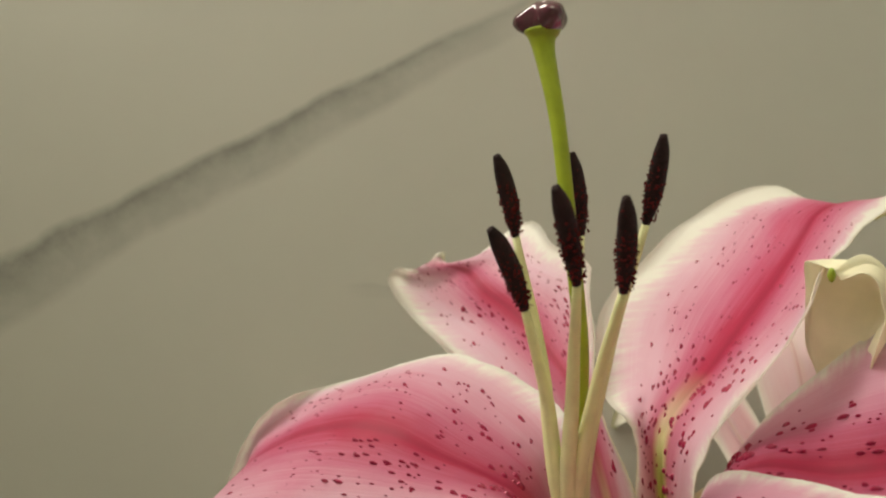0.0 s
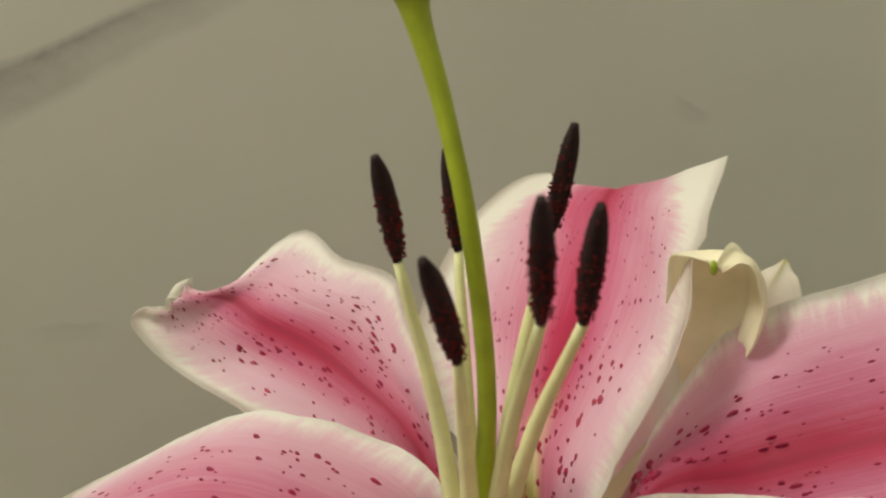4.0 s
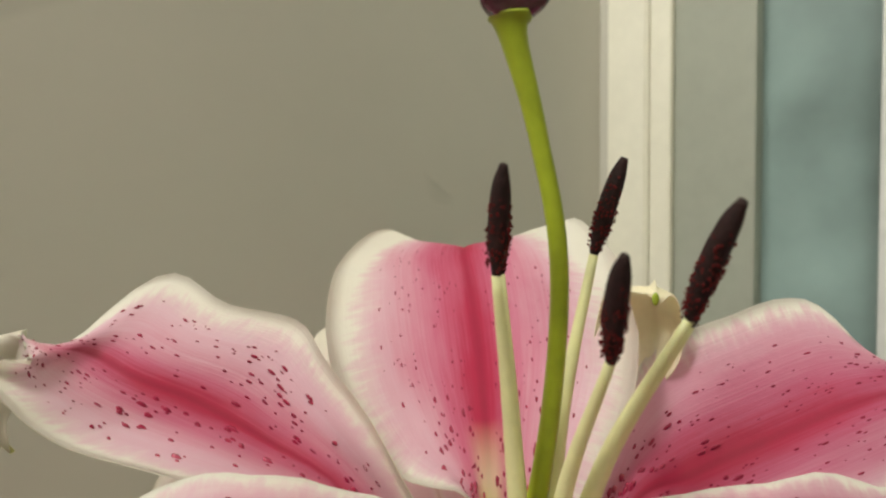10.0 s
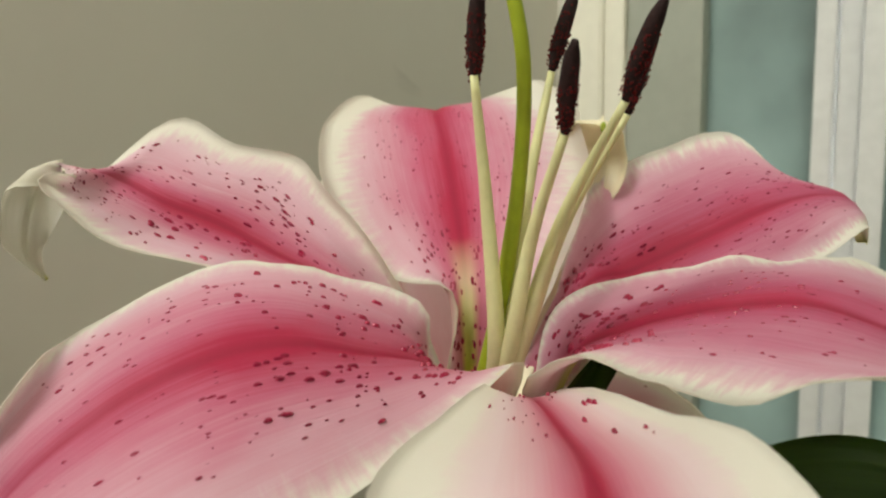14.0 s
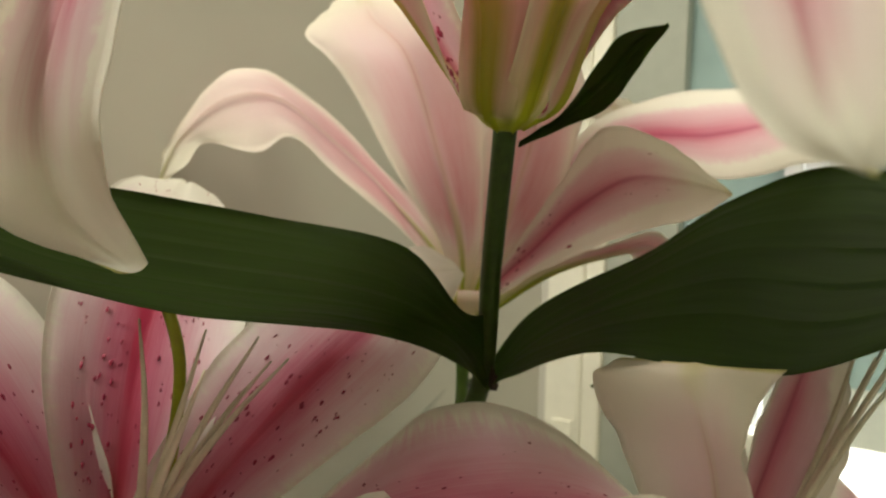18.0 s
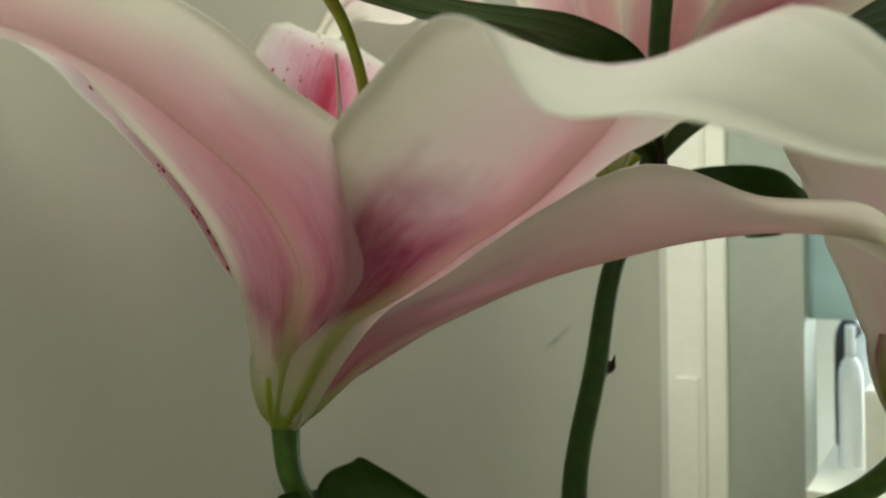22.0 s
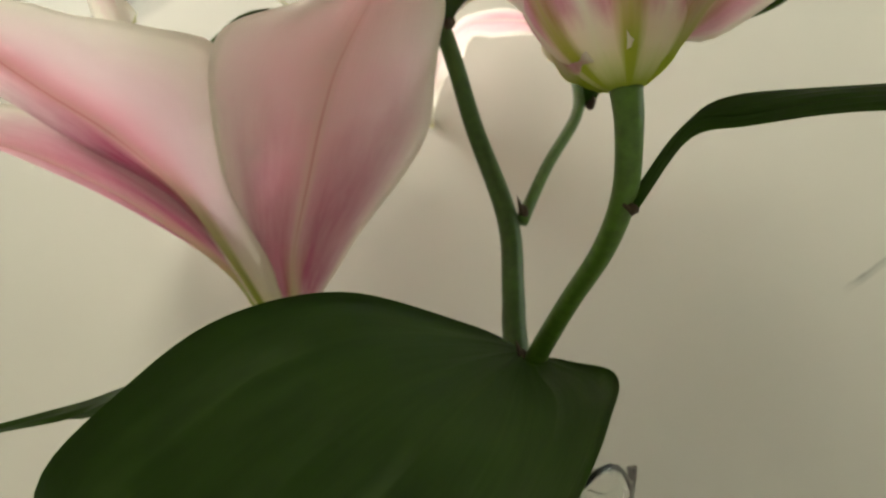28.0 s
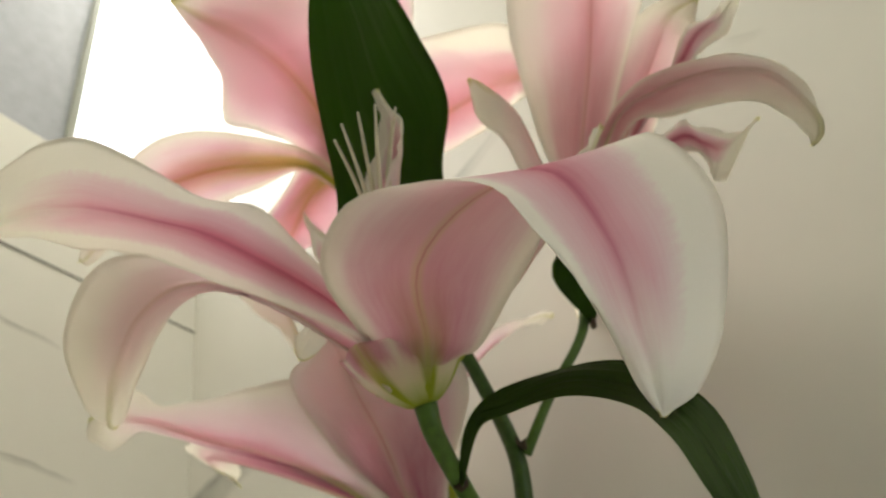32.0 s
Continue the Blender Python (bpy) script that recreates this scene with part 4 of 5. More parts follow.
petal_rails(FLOWERS["back"], [(129.8, 243.4, -194.5), (133.1, 257.2, -151.5), (131.2, 284.8, -126.9), (123.9, 312.1, -100.7), (112.0, 336.2, -83.4), (97.7, 354.0, -87.7), (87.5, 365.9, -111.9), (83.4, 370.1, -122.5), (82.2, 372.8, -135.9)],
            [(130.0, 242.9, -195.0), (128.7, 252.9, -166.4), (128.3, 278.0, -140.7), (120.0, 302.5, -117.1), (109.3, 327.0, -97.4), (96.8, 346.0, -98.6), (87.9, 362.7, -114.5), (84.5, 367.8, -124.5), (82.3, 372.6, -136.2)],
            [(130.2, 242.4, -196.0), (126.1, 252.6, -173.8), (126.4, 269.1, -155.8), (116.6, 296.5, -132.8), (108.6, 317.8, -114.4), (99.0, 330.6, -121.6), (90.6, 353.2, -117.0), (86.4, 359.7, -128.0), (82.6, 372.1, -136.4)], seed=41, mats=BACK_ROSE)
petal_rails(FLOWERS["back"], [(132.8, 242.1, -194.1), (139.9, 239.2, -160.8), (147.6, 240.4, -117.7), (154.7, 246.7, -78.2), (156.9, 265.8, -60.5), (156.4, 287.3, -47.8), (148.4, 315.4, -43.6)],
            [(132.1, 243.3, -195.2), (131.8, 243.7, -161.1), (130.2, 255.7, -119.5), (130.0, 271.4, -79.3), (132.0, 291.0, -62.0), (142.7, 304.4, -48.5), (147.9, 316.4, -43.1)],
            [(131.4, 244.7, -194.3), (132.1, 253.3, -163.9), (127.6, 276.9, -124.4), (122.3, 302.2, -83.7), (122.9, 322.3, -66.4), (135.2, 321.9, -54.0), (147.4, 317.4, -43.7)], seed=42, mats=BACK_ROSE)
petal_rails(FLOWERS["back"], [(135.1, 242.1, -194.3), (156.9, 216.8, -153.5), (167.2, 206.2, -116.1), (175.5, 205.0, -84.4), (180.4, 215.6, -61.9), (184.9, 226.0, -46.5)],
            [(134.1, 243.8, -195.1), (143.0, 230.1, -153.0), (151.3, 219.5, -110.4), (160.9, 220.6, -76.4), (173.7, 224.6, -56.3), (184.5, 226.8, -46.3)],
            [(133.4, 245.1, -194.4), (142.3, 242.9, -163.4), (148.1, 242.3, -112.6), (157.4, 239.5, -78.2), (170.6, 234.5, -57.4), (184.2, 227.2, -46.5)], seed=43, mats=BACK_ROSE)
petal_rails(FLOWERS["back"], [(130.3, 242.6, -194.0), (128.6, 230.9, -176.3), (131.4, 211.7, -150.7), (129.5, 196.7, -127.9), (131.6, 180.0, -110.3), (132.5, 156.4, -117.6), (137.0, 135.3, -134.7)],
            [(130.5, 242.1, -195.0), (127.0, 229.3, -179.7), (136.8, 213.1, -161.2), (138.5, 195.1, -143.1), (141.2, 174.6, -130.3), (139.3, 152.7, -130.7), (137.1, 135.1, -135.3)],
            [(130.7, 241.6, -195.9), (127.4, 228.0, -182.5), (130.7, 210.5, -171.7), (131.8, 188.8, -159.2), (134.6, 165.6, -149.6), (131.5, 148.7, -145.2), (137.2, 134.8, -135.9)], spots=30, seed=44, mats=BACK_ROSE)
petal_rails(FLOWERS["back"], [(134.4, 243.4, -194.6), (148.9, 230.8, -160.4), (169.0, 222.0, -139.7), (200.9, 206.7, -100.4), (233.0, 173.5, -85.0), (247.8, 135.4, -82.7), (250.2, 93.7, -91.6), (230.9, 78.7, -118.8)],
            [(134.5, 243.1, -195.1), (146.3, 226.9, -164.0), (154.5, 213.7, -146.0), (181.0, 189.5, -112.3), (200.6, 153.5, -108.2), (215.4, 124.4, -102.0), (228.4, 91.7, -102.5), (231.1, 78.3, -119.3)],
            [(134.6, 242.9, -195.6), (151.7, 224.8, -167.7), (144.0, 204.4, -151.1), (151.8, 169.5, -126.1), (162.3, 135.9, -129.5), (176.7, 112.4, -121.7), (203.9, 92.7, -114.3), (231.3, 77.8, -119.8)], seed=45, mats=BACK_ROSE)
petal(FLOWERS["back"], (0.1, 0.05, 0.99), [(135.8, 244.8, -196.6), (156.9, 244.1, -155.5), (183.4, 242.7, -107.6), (210.0, 228.0, -90.0), (228.0, 210.0, -88.0), (243.0, 194.0, -104.0)],
      [4, 18, 27, 25, 17, 2], [0.6, 0.5, 0.3, 0, -0.3, 0], mats=BACK_ROSE)
petal_rails(FLOWERS["back"], [(129.0, 241.0, -196.0), (156.2, 216.6, -175.9), (188.3, 188.7, -163.2), (208.2, 184.6, -174.6), (225.3, 177.3, -187.3), (238.6, 178.4, -195.5), (244.8, 183.0, -205.2), (248.0, 189.6, -212.4), (248.0, 194.0, -216.0)],
            [(128.5, 241.0, -196.0), (155.4, 211.8, -170.9), (184.1, 183.8, -160.1), (207.3, 176.9, -163.3), (228.5, 171.1, -175.3), (245.9, 175.4, -186.3), (252.3, 182.9, -199.2), (253.9, 191.0, -209.0), (248.0, 194.0, -216.0)],
            [(128.0, 241.0, -196.0), (149.8, 214.6, -169.2), (173.7, 188.3, -158.2), (201.1, 176.6, -153.5), (225.6, 169.9, -164.2), (246.5, 174.9, -174.1), (255.3, 181.8, -188.2), (256.8, 190.2, -203.3), (248.0, 194.0, -216.0)], seed=46, mats=BACK_ROSE, groove=0.0016)
petal_rails(FLOWERS["back"], [(130.0, 243.0, -194.0), (163.9, 235.3, -152.3), (202.8, 238.0, -133.1), (213.3, 244.0, -134.0), (228.3, 257.7, -140.9), (242.4, 262.1, -137.8)],
            [(130.0, 243.0, -194.0), (167.0, 233.0, -156.0), (202.7, 238.3, -141.6), (213.3, 247.8, -146.4), (220.8, 256.2, -148.3), (237.0, 261.3, -140.1)],
            [(131.0, 243.0, -194.0), (168.1, 239.3, -154.5), (202.7, 248.2, -144.7), (209.7, 257.5, -151.3), (207.5, 262.4, -158.1), (212.6, 266.8, -160.1)], seed=47, mats=BACK_ROSE)
petal_rails(FLOWERS["back"], [(130.0, 243.0, -194.0), (180.0, 227.2, -135.6), (218.5, 199.6, -129.7), (230.0, 195.9, -118.9), (244.0, 199.2, -114.6), (259.3, 201.2, -108.2)],
            [(130.0, 243.0, -194.0), (180.9, 225.0, -140.2), (219.7, 198.9, -135.1), (233.9, 197.0, -124.8), (246.4, 201.1, -118.1), (259.3, 201.9, -108.9)],
            [(131.0, 243.0, -194.0), (181.0, 230.2, -138.4), (222.2, 205.4, -134.1), (237.0, 206.0, -126.3), (248.1, 208.3, -122.6), (259.6, 204.6, -111.8)], seed=48, mats=BACK_ROSE)
# ---- joined petal feet ----
def perianth_cup(flower, axis, size, mats, profile, reach, lobes=0.0):
    """The funnel in which six petals join above the receptacle, with a keel under each."""
    a = Vector(axis).normalized()
    x = a.orthogonal().normalized()
    y = a.cross(x)
    prof = spline([(r, h, 0) for r, h in profile], 24)
    top, bot = [], []
    segs = 72
    for i, p in enumerate(prof):
        rows = ([], [])
        for k in range(segs + 1):
            ang = 2 * math.pi * k / segs
            wave = 1 - 0.035 * math.cos(6 * ang)
            rise = p.y * (1 - lobes * (i / len(prof)) ** 2 * (0.5 + 0.5 * math.cos(6 * ang)))
            for row, off in zip(rows, (-0.35, 0.35)):
                r = (p.x * wave + off) * 0.001 * size
                row.append(flower.location + (x * math.cos(ang) + y * math.sin(ang)) * r + a * rise * 0.001 * size)
        top.append(rows[0])
        bot.append(rows[1])
    bm = blade_mesh(top, bot)
    uvl = bm.loops.layers.uv[0]
    for fc in bm.faces:
        mid = sum(lp[uvl].uv[1] for lp in fc.loops) / len(fc.loops)
        for lp in fc.loops:
            lp[uvl].uv = (lp[uvl].uv[0] * reach, lp[uvl].uv[1] * 6 - math.floor(mid * 6))
    return under(part("perianth_cup", bm, mats), flower)


perianth_cup(FLOWERS["front"], (0.05, -0.41, 0.91), 1.0, FRONT_ROSE, ((3.6, -1.7), (6.4, -0.6), (11.4, 3.6), (16.2, 9.0), (19.2, 13.6), (21.8, 18.6), (23.8, 24.0)), 0.30, 0.10)
perianth_cup(FLOWERS["low"], (-0.05, -0.25, 0.96), 1.0, LOW_ROSE, ((3.8, -1.6), (6.4, -0.2), (8.6, 4.0), (10.4, 9.0), (11.6, 14.0), (11.8, 18.0), (10.6, 21.0)), 0.15)
perianth_cup(FLOWERS["back"], (0.1, 0.05, 0.99), 0.7, BACK_ROSE, ((3.4, -1.2), (6.4, 0.6), (9.6, 5), (13.4, 12), (16.6, 18.5), (17.2, 23), (14.0, 26)), 0.18)



# ---- stamens and styles ----
def anther(owner, tip, foot, seed):
    """A dark, pollen-dusted anther between tip and foot."""
    rng = random.Random(seed)
    t, f = mm(*tip), mm(*foot)
    ax = (t - f).normalized()
    sd = ax.orthogonal().normalized()
    bow = sd * 0.0006
    pts = [f, f.lerp(t, 0.25) + bow, f.lerp(t, 0.5) + bow * 1.5, f.lerp(t, 0.8) + bow, t]
    ob = under(part("anther", tube(pts, [.0010, .0020, .0023, .0020, .0009], 12, 26, 0.8), ANTHER), owner)
    bm = bmesh.new()
    for _ in range(230):
        k = rng.betavariate(1.6, 2.6) * 0.9 + 0.02
        a = rng.uniform(0, 2 * math.pi)
        rr = 0.0023 * (1 - abs(k - 0.42)) ** 0.7
        p = f.lerp(t, k) + bow + (sd * math.cos(a) + ax.cross(sd) * math.sin(a) * 0.85) * rr * rng.uniform(0.9, 1.12)
        bmesh.ops.create_icosphere(bm, subdivisions=1, radius=rng.uniform(0.00014, 0.00034), matrix=Matrix.Translation(p))
    tagged(part("pollen", bm, POLLEN, ob, "rust-red pollen grains"), kind="stuff")
    return ob


def filament(owner, pts, r0, r1, mat):
    return under(part("filament", tube([mm(*p) for p in pts], [r0, r0, (r0 + r1) / 2, r1], 10, 24), mat), owner)


def stigma(owner, at, axis, size):
    """A wet three-lobed knob."""
    bm = bmesh.new()
    z = Vector(axis).normalized()
    x = z.orthogonal().normalized()
    y = z.cross(x)
    loops = []
    rows, segs = 14, 36
    for i in range(rows + 1):
        th = math.pi * i / rows
        ring = []
        for k in range(segs):
            a = 2 * math.pi * k / segs
            lobe = 1 + 0.27 * math.cos(3 * a) * math.sin(th) ** 2 + 0.05 * noise.noise(Vector((math.cos(a) * 2, math.sin(a) * 2, th)))
            cleft = 0.22 * max(0.0, math.cos(th)) ** 2 * (0.4 + 0.6 * abs(math.cos(1.5 * a)))
            rad = size * math.sin(th) * lobe
            ring.append(bm.verts.new(Vector(at) + x * math.cos(a) * rad + y * math.sin(a) * rad + z * size * (0.74 * math.cos(th) - cleft)))
        loops.append(ring)
    for a, b in zip(loops, loops[1:]):
        for k in range(segs):
            bm.faces.new((b[k], b[(k + 1) % segs], a[(k + 1) % segs], a[k]))
    return under(part("stigma", bm, STIGMA, label="wet dark maroon stigma"), owner)


top_lily = FLOWERS["top"]
STAMENS = (((11.8, 167.4, 2), (16, 171.2, -16.5)), ((30.1, 177.3, 2.1), (32.4, 179.5, -17.7)), ((19.4, 131.6, -4.3), (24.5, 140.7, -23.1)),
           ((8.7, 145.7, -12.3), (15.6, 150.4, -29.5)), ((32.9, 136.5, -6.7), (33.8, 143.1, -25.4)), ((46.4, 159.4, 4.9), (44, 164.8, -14.2)))
for k, (tip, foot) in enumerate(STAMENS):
    anther(top_lily, tip, foot, k)
    c = Vector((27.0, 171.0, -72.0))
    d = (Vector(foot) - c)
    near = c + Vector((d.x * 0.16, d.y * 0.16, -8))
    midp = near.lerp(Vector(foot), 0.55) + Vector((-d.x * 0.10, -d.y * 0.10, 0))
    filament(top_lily, [(38 + d.x * 0.05, 181 + d.y * 0.05, -104), tuple(near), tuple(midp), foot], 0.0021, 0.0009, FILAMENT)
under(part("style", tube([mm(40, 183, -108), mm(32, 178, -92), mm(29.4, 172.5, -72), mm(29.8, 167.3, -42), mm(27.2, 164.6, -14), mm(25.6, 168.2, 9), mm(23.4, 171.6, 25), mm(23.2, 172.2, 29.2)],
                         [.003, .0026, .0021, .0018, .0017, .0018, .0025, .0042], 16, 52), STYLE), top_lily)
stigma(top_lily, mm(23.7, 172.3, 32.0), (-0.1, 0.05, 1), 0.0056)

low_lily = FLOWERS["low"]
under(part("style", tube([mm(-15, 285, -270), mm(*(2.3, 287.7, -252.7)), mm(*(0.6, 277.2, -225.1)), mm(*(-3.5, 267.2, -195.6)), mm(*(-7.7, 264.3, -178.5)), mm(*(-14.0, 265.2, -162.5)), mm(*(-20.4, 267.7, -152.0))],
                         [.003, .0026, .0021, .0018, .0018, .0018, .0022], 14, 36), STYLE), low_lily)
for tip in ((8.5, 236.5, -185.4), (0, 240, -178), (-8, 252, -176), (-22, 262, -172), (-30, 230, -180), (12, 246, -188)):
    filament(low_lily, [(-15, 284, -268), (-19, 268, -238), tuple(Vector((-19, 262, -225)).lerp(Vector(tip), 0.5)), tip], 0.0016, 0.0003, FILAMENT_WHITE)
front_lily = FLOWERS["front"]
for tip in ((95.5, 83.8, -186.6), (101, 82, -183), (108, 84, -180), (120, 78, -190), (118, 92, -186), (124, 86, -188)):
    filament(front_lily, [(90, 124, -274), (94, 112, -250), tuple(Vector((98, 104, -230)).lerp(Vector(tip), 0.45)), tip], 0.0013, 0.0005, FILAMENT_WHITE)


# ---- stems and leaves ----
def bract_scar(owner, at, size, seed):
    """A withered brown knot with two little pointed scales."""
    rng = random.Random(seed)
    bm = bmesh.new()
    bmesh.ops.create_icosphere(bm, subdivisions=2, radius=size * 0.8, matrix=Matrix.Translation(mm(*at)) @ Matrix.Diagonal((1, 1, 1.3, 1)))
    for v in bm.verts:
        v.co += Vector((rng.uniform(-1, 1), rng.uniform(-1, 1), rng.uniform(-1, 1))) * size * 0.2
    scar = under(part("bract_scar", bm, BROWN), owner)
    for k in range(2):
        a = seed * 1.3 + k * math.pi + rng.uniform(-0.4, 0.4)
        out = Vector((math.cos(a), math.sin(a), 0)) * size
        up = Vector((0, 0, size))
        p = mm(*at)
        part("scale", tube([p + out * 0.3 - up * 0.5, p + out * 0.95 + up * 0.3, p + out * 1.1 + up * 1.3, p + out * 1.5 + up * 2.1], [size * 0.5, size * 0.55, size * 0.35, size * 0.04], 8, 14, 0.6), BROWN, scar)
    return scar


stem = thing("flower_stalk", mm(66, 218, -326), "dark green lily stalk with brown bract scars, leafy", "plant")
under(part("stem", tube([mm(52, 232, -470), mm(56, 232, -400), mm(66, 231, -322), mm(70.5, 230.5, -300), mm(75, 226, -272), mm(70, 217, -235), mm(64.8, 201.5, -200), mm(55.5, 194.5, -158), mm(46.5, 187.3, -118)],
                        [.0048, .0048, .0046, .0043, .0041, .0036, .0034, .0033, .0036], 16, 64), STEM), stem)
under(part("pedicel", tube([mm(80, 226, -274), mm(98, 230, -250), mm(120, 236, -224), mm(128, 240, -199)], [.0026, .0024, .0025, .0032], 14, 30), PEDICEL), stem)
under(part("pedicel", tube([mm(60, 230, -345), mm(66, 218, -332), mm(76, 190, -321), mm(83, 164, -315), mm(87, 146, -307), mm(88.5, 133, -295), mm(89.6, 128.4, -285)], [.0042, .0037, .0033, .0033, .0035, .0038, .0044], 16, 40), PEDICEL), stem)
under(part("pedicel", tube([mm(56, 231, -375), mm(36, 250, -355), mm(10, 272, -328), mm(-8, 282, -312), mm(-17, 286, -297), mm(-16, 290, -280)], [.0035, .0034, .0033, .0034, .0037, .0045], 16, 40), PEDICEL), stem)
bract_scar(stem, (81, 223, -271), 0.0024, 1)
bract_scar(stem, (76.5, 228.5, -276), 0.0016, 2)
bract_scar(stem, (66, 198, -199), 0.0030, 3)
bract_scar(stem, (127, 237, -221), 0.0022, 4)
bract_scar(stem, (88, 146, -311), 0.0020, 5)
bract_scar(stem, (64, 215, -328), 0.0026, 6)

leaf_rails("leaf", stem, [(66.8, 200.4, -176.9), (31.4, 192.8, -169.9), (39.5, 217.0, -154.0), (22.0, 252.0, -146.0), (-16.0, 272.0, -138.0), (-46.0, 294.0, -134.0), (-78.0, 304.0, -134.0)],
           [(65.0, 199.0, -199.0), (41.0, 200.5, -178.5), (20.0, 216.0, -168.0), (-4.0, 240.0, -162.0), (-38.0, 264.0, -154.0), (-62.0, 284.0, -142.0), (-79.0, 304.0, -135.0)],
           [(63.0, 198.0, -200.0), (56.0, 210.0, -190.5), (-2.0, 207.0, -172.0), (-32.0, 232.0, -167.0), (-64.0, 250.0, -156.0), (-80.0, 268.0, -146.0), (-80.0, 303.0, -136.0)])
leaf_rails("leaf", stem, [(66.0, 202.0, -197.0), (89.0, 192.2, -177.1), (103.0, 158.0, -156.0), (125.0, 135.3, -138.3), (132.4, 99.7, -125.0), (139.2, 62.1, -135.7), (137.6, 29.0, -155.8)],
           [(67.0, 199.0, -199.0), (76.0, 186.0, -184.0), (80.0, 158.0, -168.0), (96.7, 128.7, -155.8), (107.2, 95.0, -155.3), (124.2, 60.3, -154.0), (137.2, 27.9, -156.9)],
           [(64.0, 198.0, -200.0), (55.2, 185.0, -192.4), (50.0, 160.0, -182.0), (58.0, 131.0, -184.0), (77.9, 104.3, -185.7), (106.1, 59.3, -167.3), (135.9, 27.8, -157.4)])
# bract leaf below the back lily, folded over at its end
leaf_rails("leaf", stem, [(126.0, 239.0, -220.0), (122.7, 212.3, -198.6), (157.0, 193.1, -191.9), (173.4, 179.9, -194.2), (187.8, 175.9, -198.6), (197.8, 171.7, -207.3), (199.9, 177.1, -214.3), (195.5, 184.7, -220.0), (183.7, 190.7, -222.6), (164.6, 193.1, -223.0)],
           [(127.0, 238.0, -221.0), (134.0, 217.0, -204.0), (163.0, 197.0, -199.0), (177.0, 182.0, -203.0), (184.6, 172.8, -208.9), (194.5, 170.9, -214.8), (195.7, 175.5, -219.2), (191.4, 182.7, -220.6), (180.5, 189.6, -222.4), (164.4, 193.0, -223.0)],
           [(128.0, 237.0, -221.0), (145.9, 222.5, -206.0), (172.0, 198.0, -203.0), (182.6, 183.0, -207.8), (187.2, 176.2, -214.6), (190.8, 172.9, -219.2), (191.0, 174.7, -218.2), (186.0, 180.4, -215.7), (177.0, 189.0, -221.1), (164.3, 192.8, -222.7)])
# leaf on the front pedicel, arching over and hanging
leaf_rails("leaf", stem, [(86.8, 146.0, -309.0), (101.9, 132.4, -297.3), (117.8, 129.8, -291.7), (145.6, 123.6, -297.8), (170.4, 106.8, -314.7), (186.7, 89.0, -338.6), (192.7, 73.5, -362.7), (191.8, 62.6, -383.1)],
           [(88.0, 145.0, -310.5), (104.7, 132.2, -297.0), (118.7, 129.7, -297.5), (146.2, 118.4, -304.5), (169.4, 102.2, -323.0), (183.0, 82.7, -344.8), (189.3, 65.8, -365.6), (191.1, 61.1, -383.6)],
           [(89.2, 145.0, -312.0), (104.8, 135.9, -299.5), (118.5, 130.2, -301.4), (144.9, 117.3, -310.5), (166.7, 99.9, -328.4), (178.9, 77.7, -348.0), (186.0, 60.8, -366.7), (190.2, 60.7, -383.6)])
# broad leaf at the lower node
leaf_rails("leaf", stem, [(66.4, 222.3, -323.3), (45.6, 194.3, -319.4), (11.0, 164.2, -313.3), (-19.9, 149.3, -318.7), (-43.5, 142.9, -333.9), (-62.8, 143.3, -353.9), (-51.5, 136.8, -394.3)],
           [(66.7, 221.0, -325.4), (54.9, 199.7, -335.5), (37.8, 176.0, -351.0), (21.1, 157.6, -366.3), (2.8, 149.4, -379.2), (-12.5, 144.1, -387.0), (-36.2, 135.9, -397.8)],
           [(68.1, 221.1, -326.1), (76.7, 211.7, -333.0), (87.4, 197.9, -343.2), (70.9, 170.2, -362.4), (49.8, 149.0, -382.5), (29.7, 136.1, -396.4), (-23.9, 135.2, -400.6)], "broad glossy dark green leaf")
# narrow leaf on the low pedicel
leaf_rails("leaf", stem, [(-10.0, 283.0, -302.0), (-25.7, 281.7, -299.1), (-39.9, 269.7, -297.8), (-51.1, 262.8, -298.2), (-66.7, 256.1, -299.9), (-81.3, 240.0, -311.2), (-89.7, 200.7, -320.1), (-99.3, 163.8, -333.0)],
           [(-10.0, 282.0, -304.0), (-25.7, 279.5, -302.2), (-37.6, 257.4, -303.6), (-49.1, 243.9, -304.2), (-64.3, 234.6, -306.2), (-76.4, 219.2, -313.6), (-88.2, 193.2, -323.0), (-99.0, 162.7, -333.3)],
           [(-10.0, 281.0, -305.0), (-25.9, 273.3, -306.8), (-35.2, 239.3, -312.2), (-46.7, 223.2, -311.8), (-64.1, 214.9, -314.4), (-78.3, 207.5, -319.8), (-86.9, 187.0, -325.8), (-98.8, 161.6, -333.6)])
# lower leaf behind the low pedicel
leaf_rails("leaf", stem, [(56, 234, -392), (58.9, 314.9, -374.3), (54.7, 346.8, -351.3), (67.2, 354.8, -331.1), (82.8, 347.3, -323.2)],
           [(56, 234, -392), (73.2, 309.4, -377.4), (79.8, 331.8, -355.1), (87.0, 341.9, -337.2), (84.1, 345.5, -322.3)],
           [(56, 234, -392), (84.9, 284.6, -377.0), (100.1, 293.4, -353.4), (100.9, 316.9, -341.8), (86.8, 342.6, -323.9)])
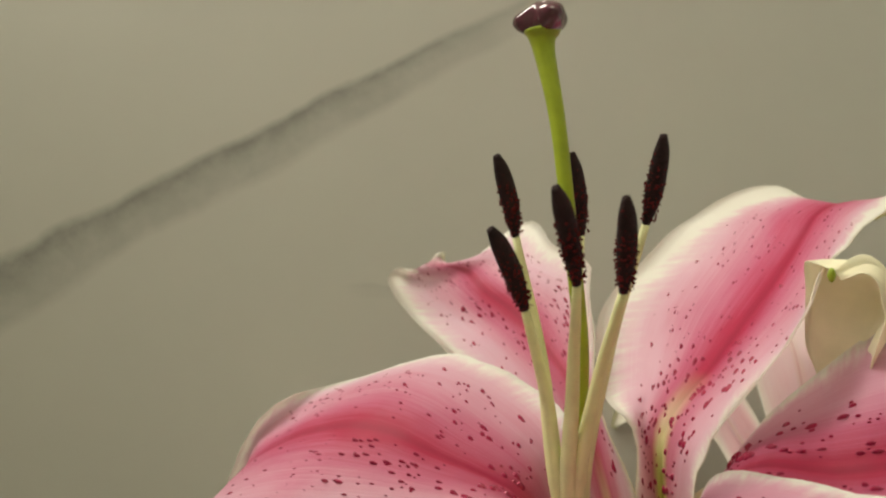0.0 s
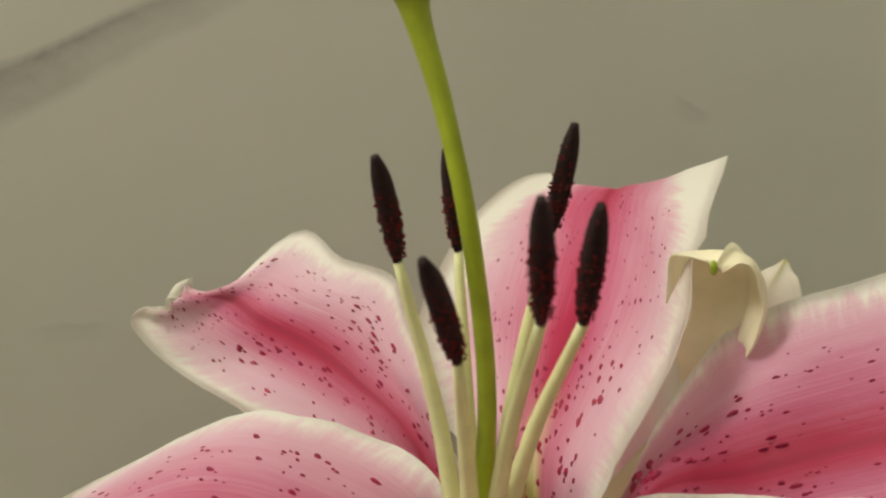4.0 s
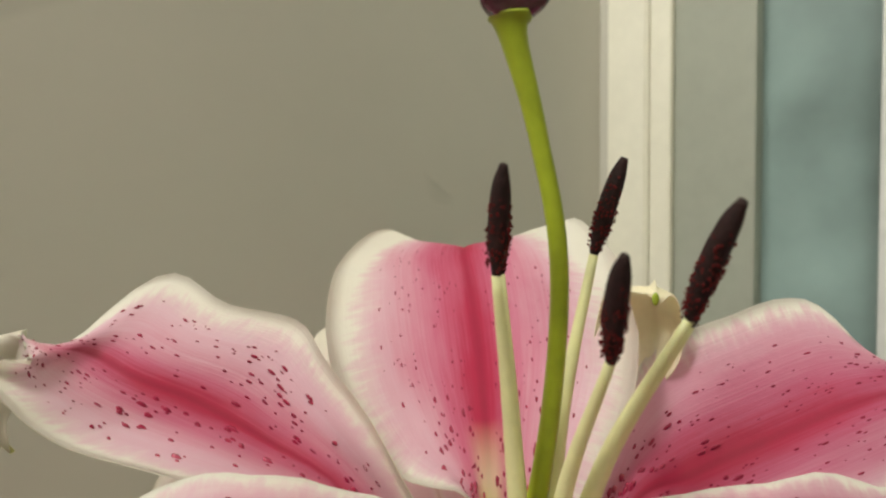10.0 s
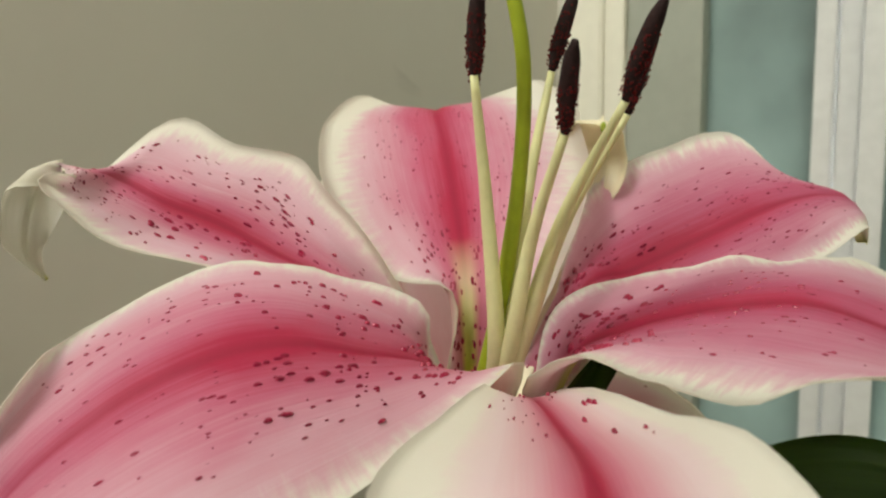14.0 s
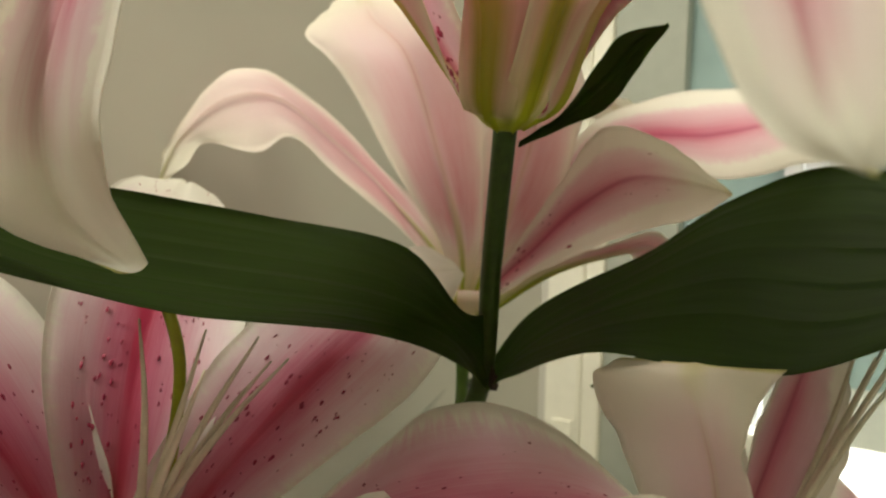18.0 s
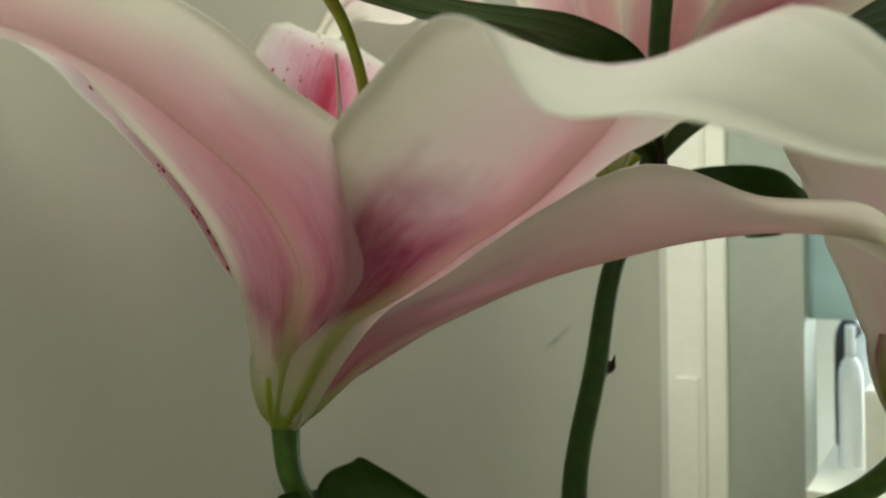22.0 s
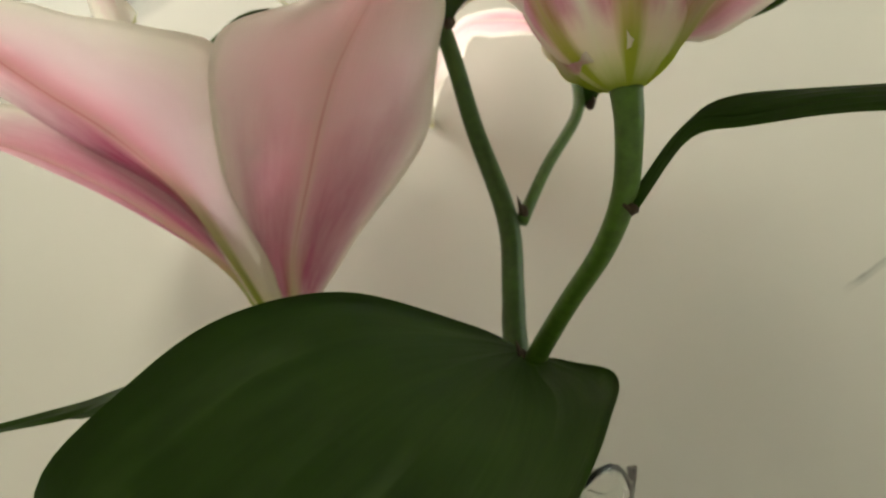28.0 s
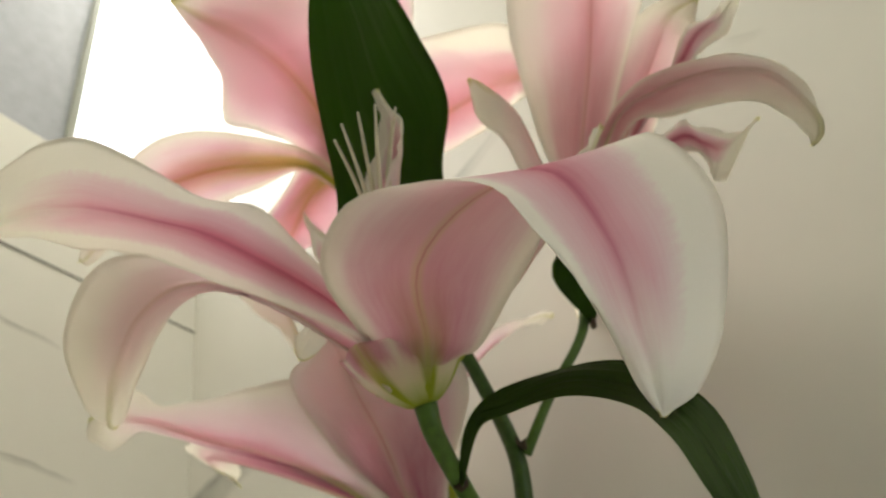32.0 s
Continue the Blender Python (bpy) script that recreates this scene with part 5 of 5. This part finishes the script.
# short leaf behind the top lily's base
leaf_rails("leaf", stem, [(53.8, 185.9, -122.8), (62.9, 178.2, -117.7), (74.7, 165.9, -110.0), (84.5, 158.4, -95.9), (95.2, 151.5, -81.7)],
           [(55.9, 186.4, -122.0), (66.4, 178.6, -114.8), (78.7, 168.4, -101.5), (88.1, 161.3, -89.8), (96.2, 151.7, -81.1)],
           [(58.2, 186.6, -120.5), (69.8, 179.0, -111.9), (82.7, 170.8, -93.7), (91.1, 165.1, -83.6), (97.2, 152.1, -80.7)])


# ---- vase ----
def glass_mat(name, tint):
    m = Mat(name)
    m.colour(tint)
    m.gloss(0.03, 0.5)
    m.bsdf.inputs["Transmission Weight"].default_value = 1.0
    m.bsdf.inputs["IOR"].default_value = 1.45
    return m.m


GLASS = glass_mat("clear_vase_glass", (0.96, 0.98, 0.97))
vase = thing("vase", (0.060, 0.220, -0.75), "clear glass vase with a wavy rim holding the lilies", "vase")
bm = bmesh.new()
prof = [(0.035, -0.749), (0.042, -0.70), (0.040, -0.60), (0.030, -0.50), (0.022, -0.43), (0.024, -0.39), (0.030, -0.372)]
prof = [Vector((r, 0, z)) for r, z in prof]
ln = spline(prof, 40)
full = [(p.x, p.z) for p in ln] + [(p.x - 0.003, p.z) for p in ln[::-1]]
loops = []
for r, z in full:
    loops.append([bm.verts.new((0.060 + r * math.cos(a) * (1 + (0.06 * math.cos(6 * a) if z > -0.40 else 0)), 0.220 + r * math.sin(a), z + (0.003 * math.cos(6 * a) if z > -0.385 else 0)))
                  for a in (2 * math.pi * k / 48 for k in range(48))])
for a, b in zip(loops, loops[1:]):
    for k in range(48):
        bm.faces.new((a[k], a[(k + 1) % 48], b[(k + 1) % 48], b[k]))
under(part("glass_body", bm, GLASS), vase)


# ---- things on the ledge behind the window ----
def bottle(at, r, h, body, cap, label):
    ob = thing("bottle", Vector(at), label, "bottle", "bottles on the ledge")
    prof = [(r * 0.9, 0), (r, h * 0.05), (r, h * 0.6), (r * 0.8, h * 0.72), (r * 0.4, h * 0.78)]
    pts = [(Vector(at) + Vector((0, 0, z))) for _, z in prof]
    under(part("bottle_body", tube(pts, [q for q, _ in prof], 20, 24), body), ob)
    under(part("cap", tube([Vector(at) + Vector((0, 0, h * 0.775)), Vector(at) + Vector((0, 0, h))], [r * 0.45, r * 0.42], 16, 6), cap), ob)
    return ob


bottle((0.575, 0.196, -0.42), 0.010, 0.125, WHITE_PLASTIC, WHITE_PLASTIC, "slim white plastic bottle on the ledge")
bottle((0.63, 0.180, -0.42), 0.020, 0.150, WHITE_PLASTIC, BLACK_PLASTIC, "white bottle with a black cap on the ledge")
bottle((0.66, 0.205, -0.42), 0.014, 0.160, BLACK_PLASTIC, WHITE_PLASTIC, "black bottle with a white cap on the ledge")
box = thing("soap_box", Vector((0.555, 0.160, -0.42)), "cream cardboard box on the ledge beside bottles", "box")
under(slab("carton", (0.535, 0.140, -0.42), (0.575, 0.182, -0.345), CREAM_DARK, 0.002), box)
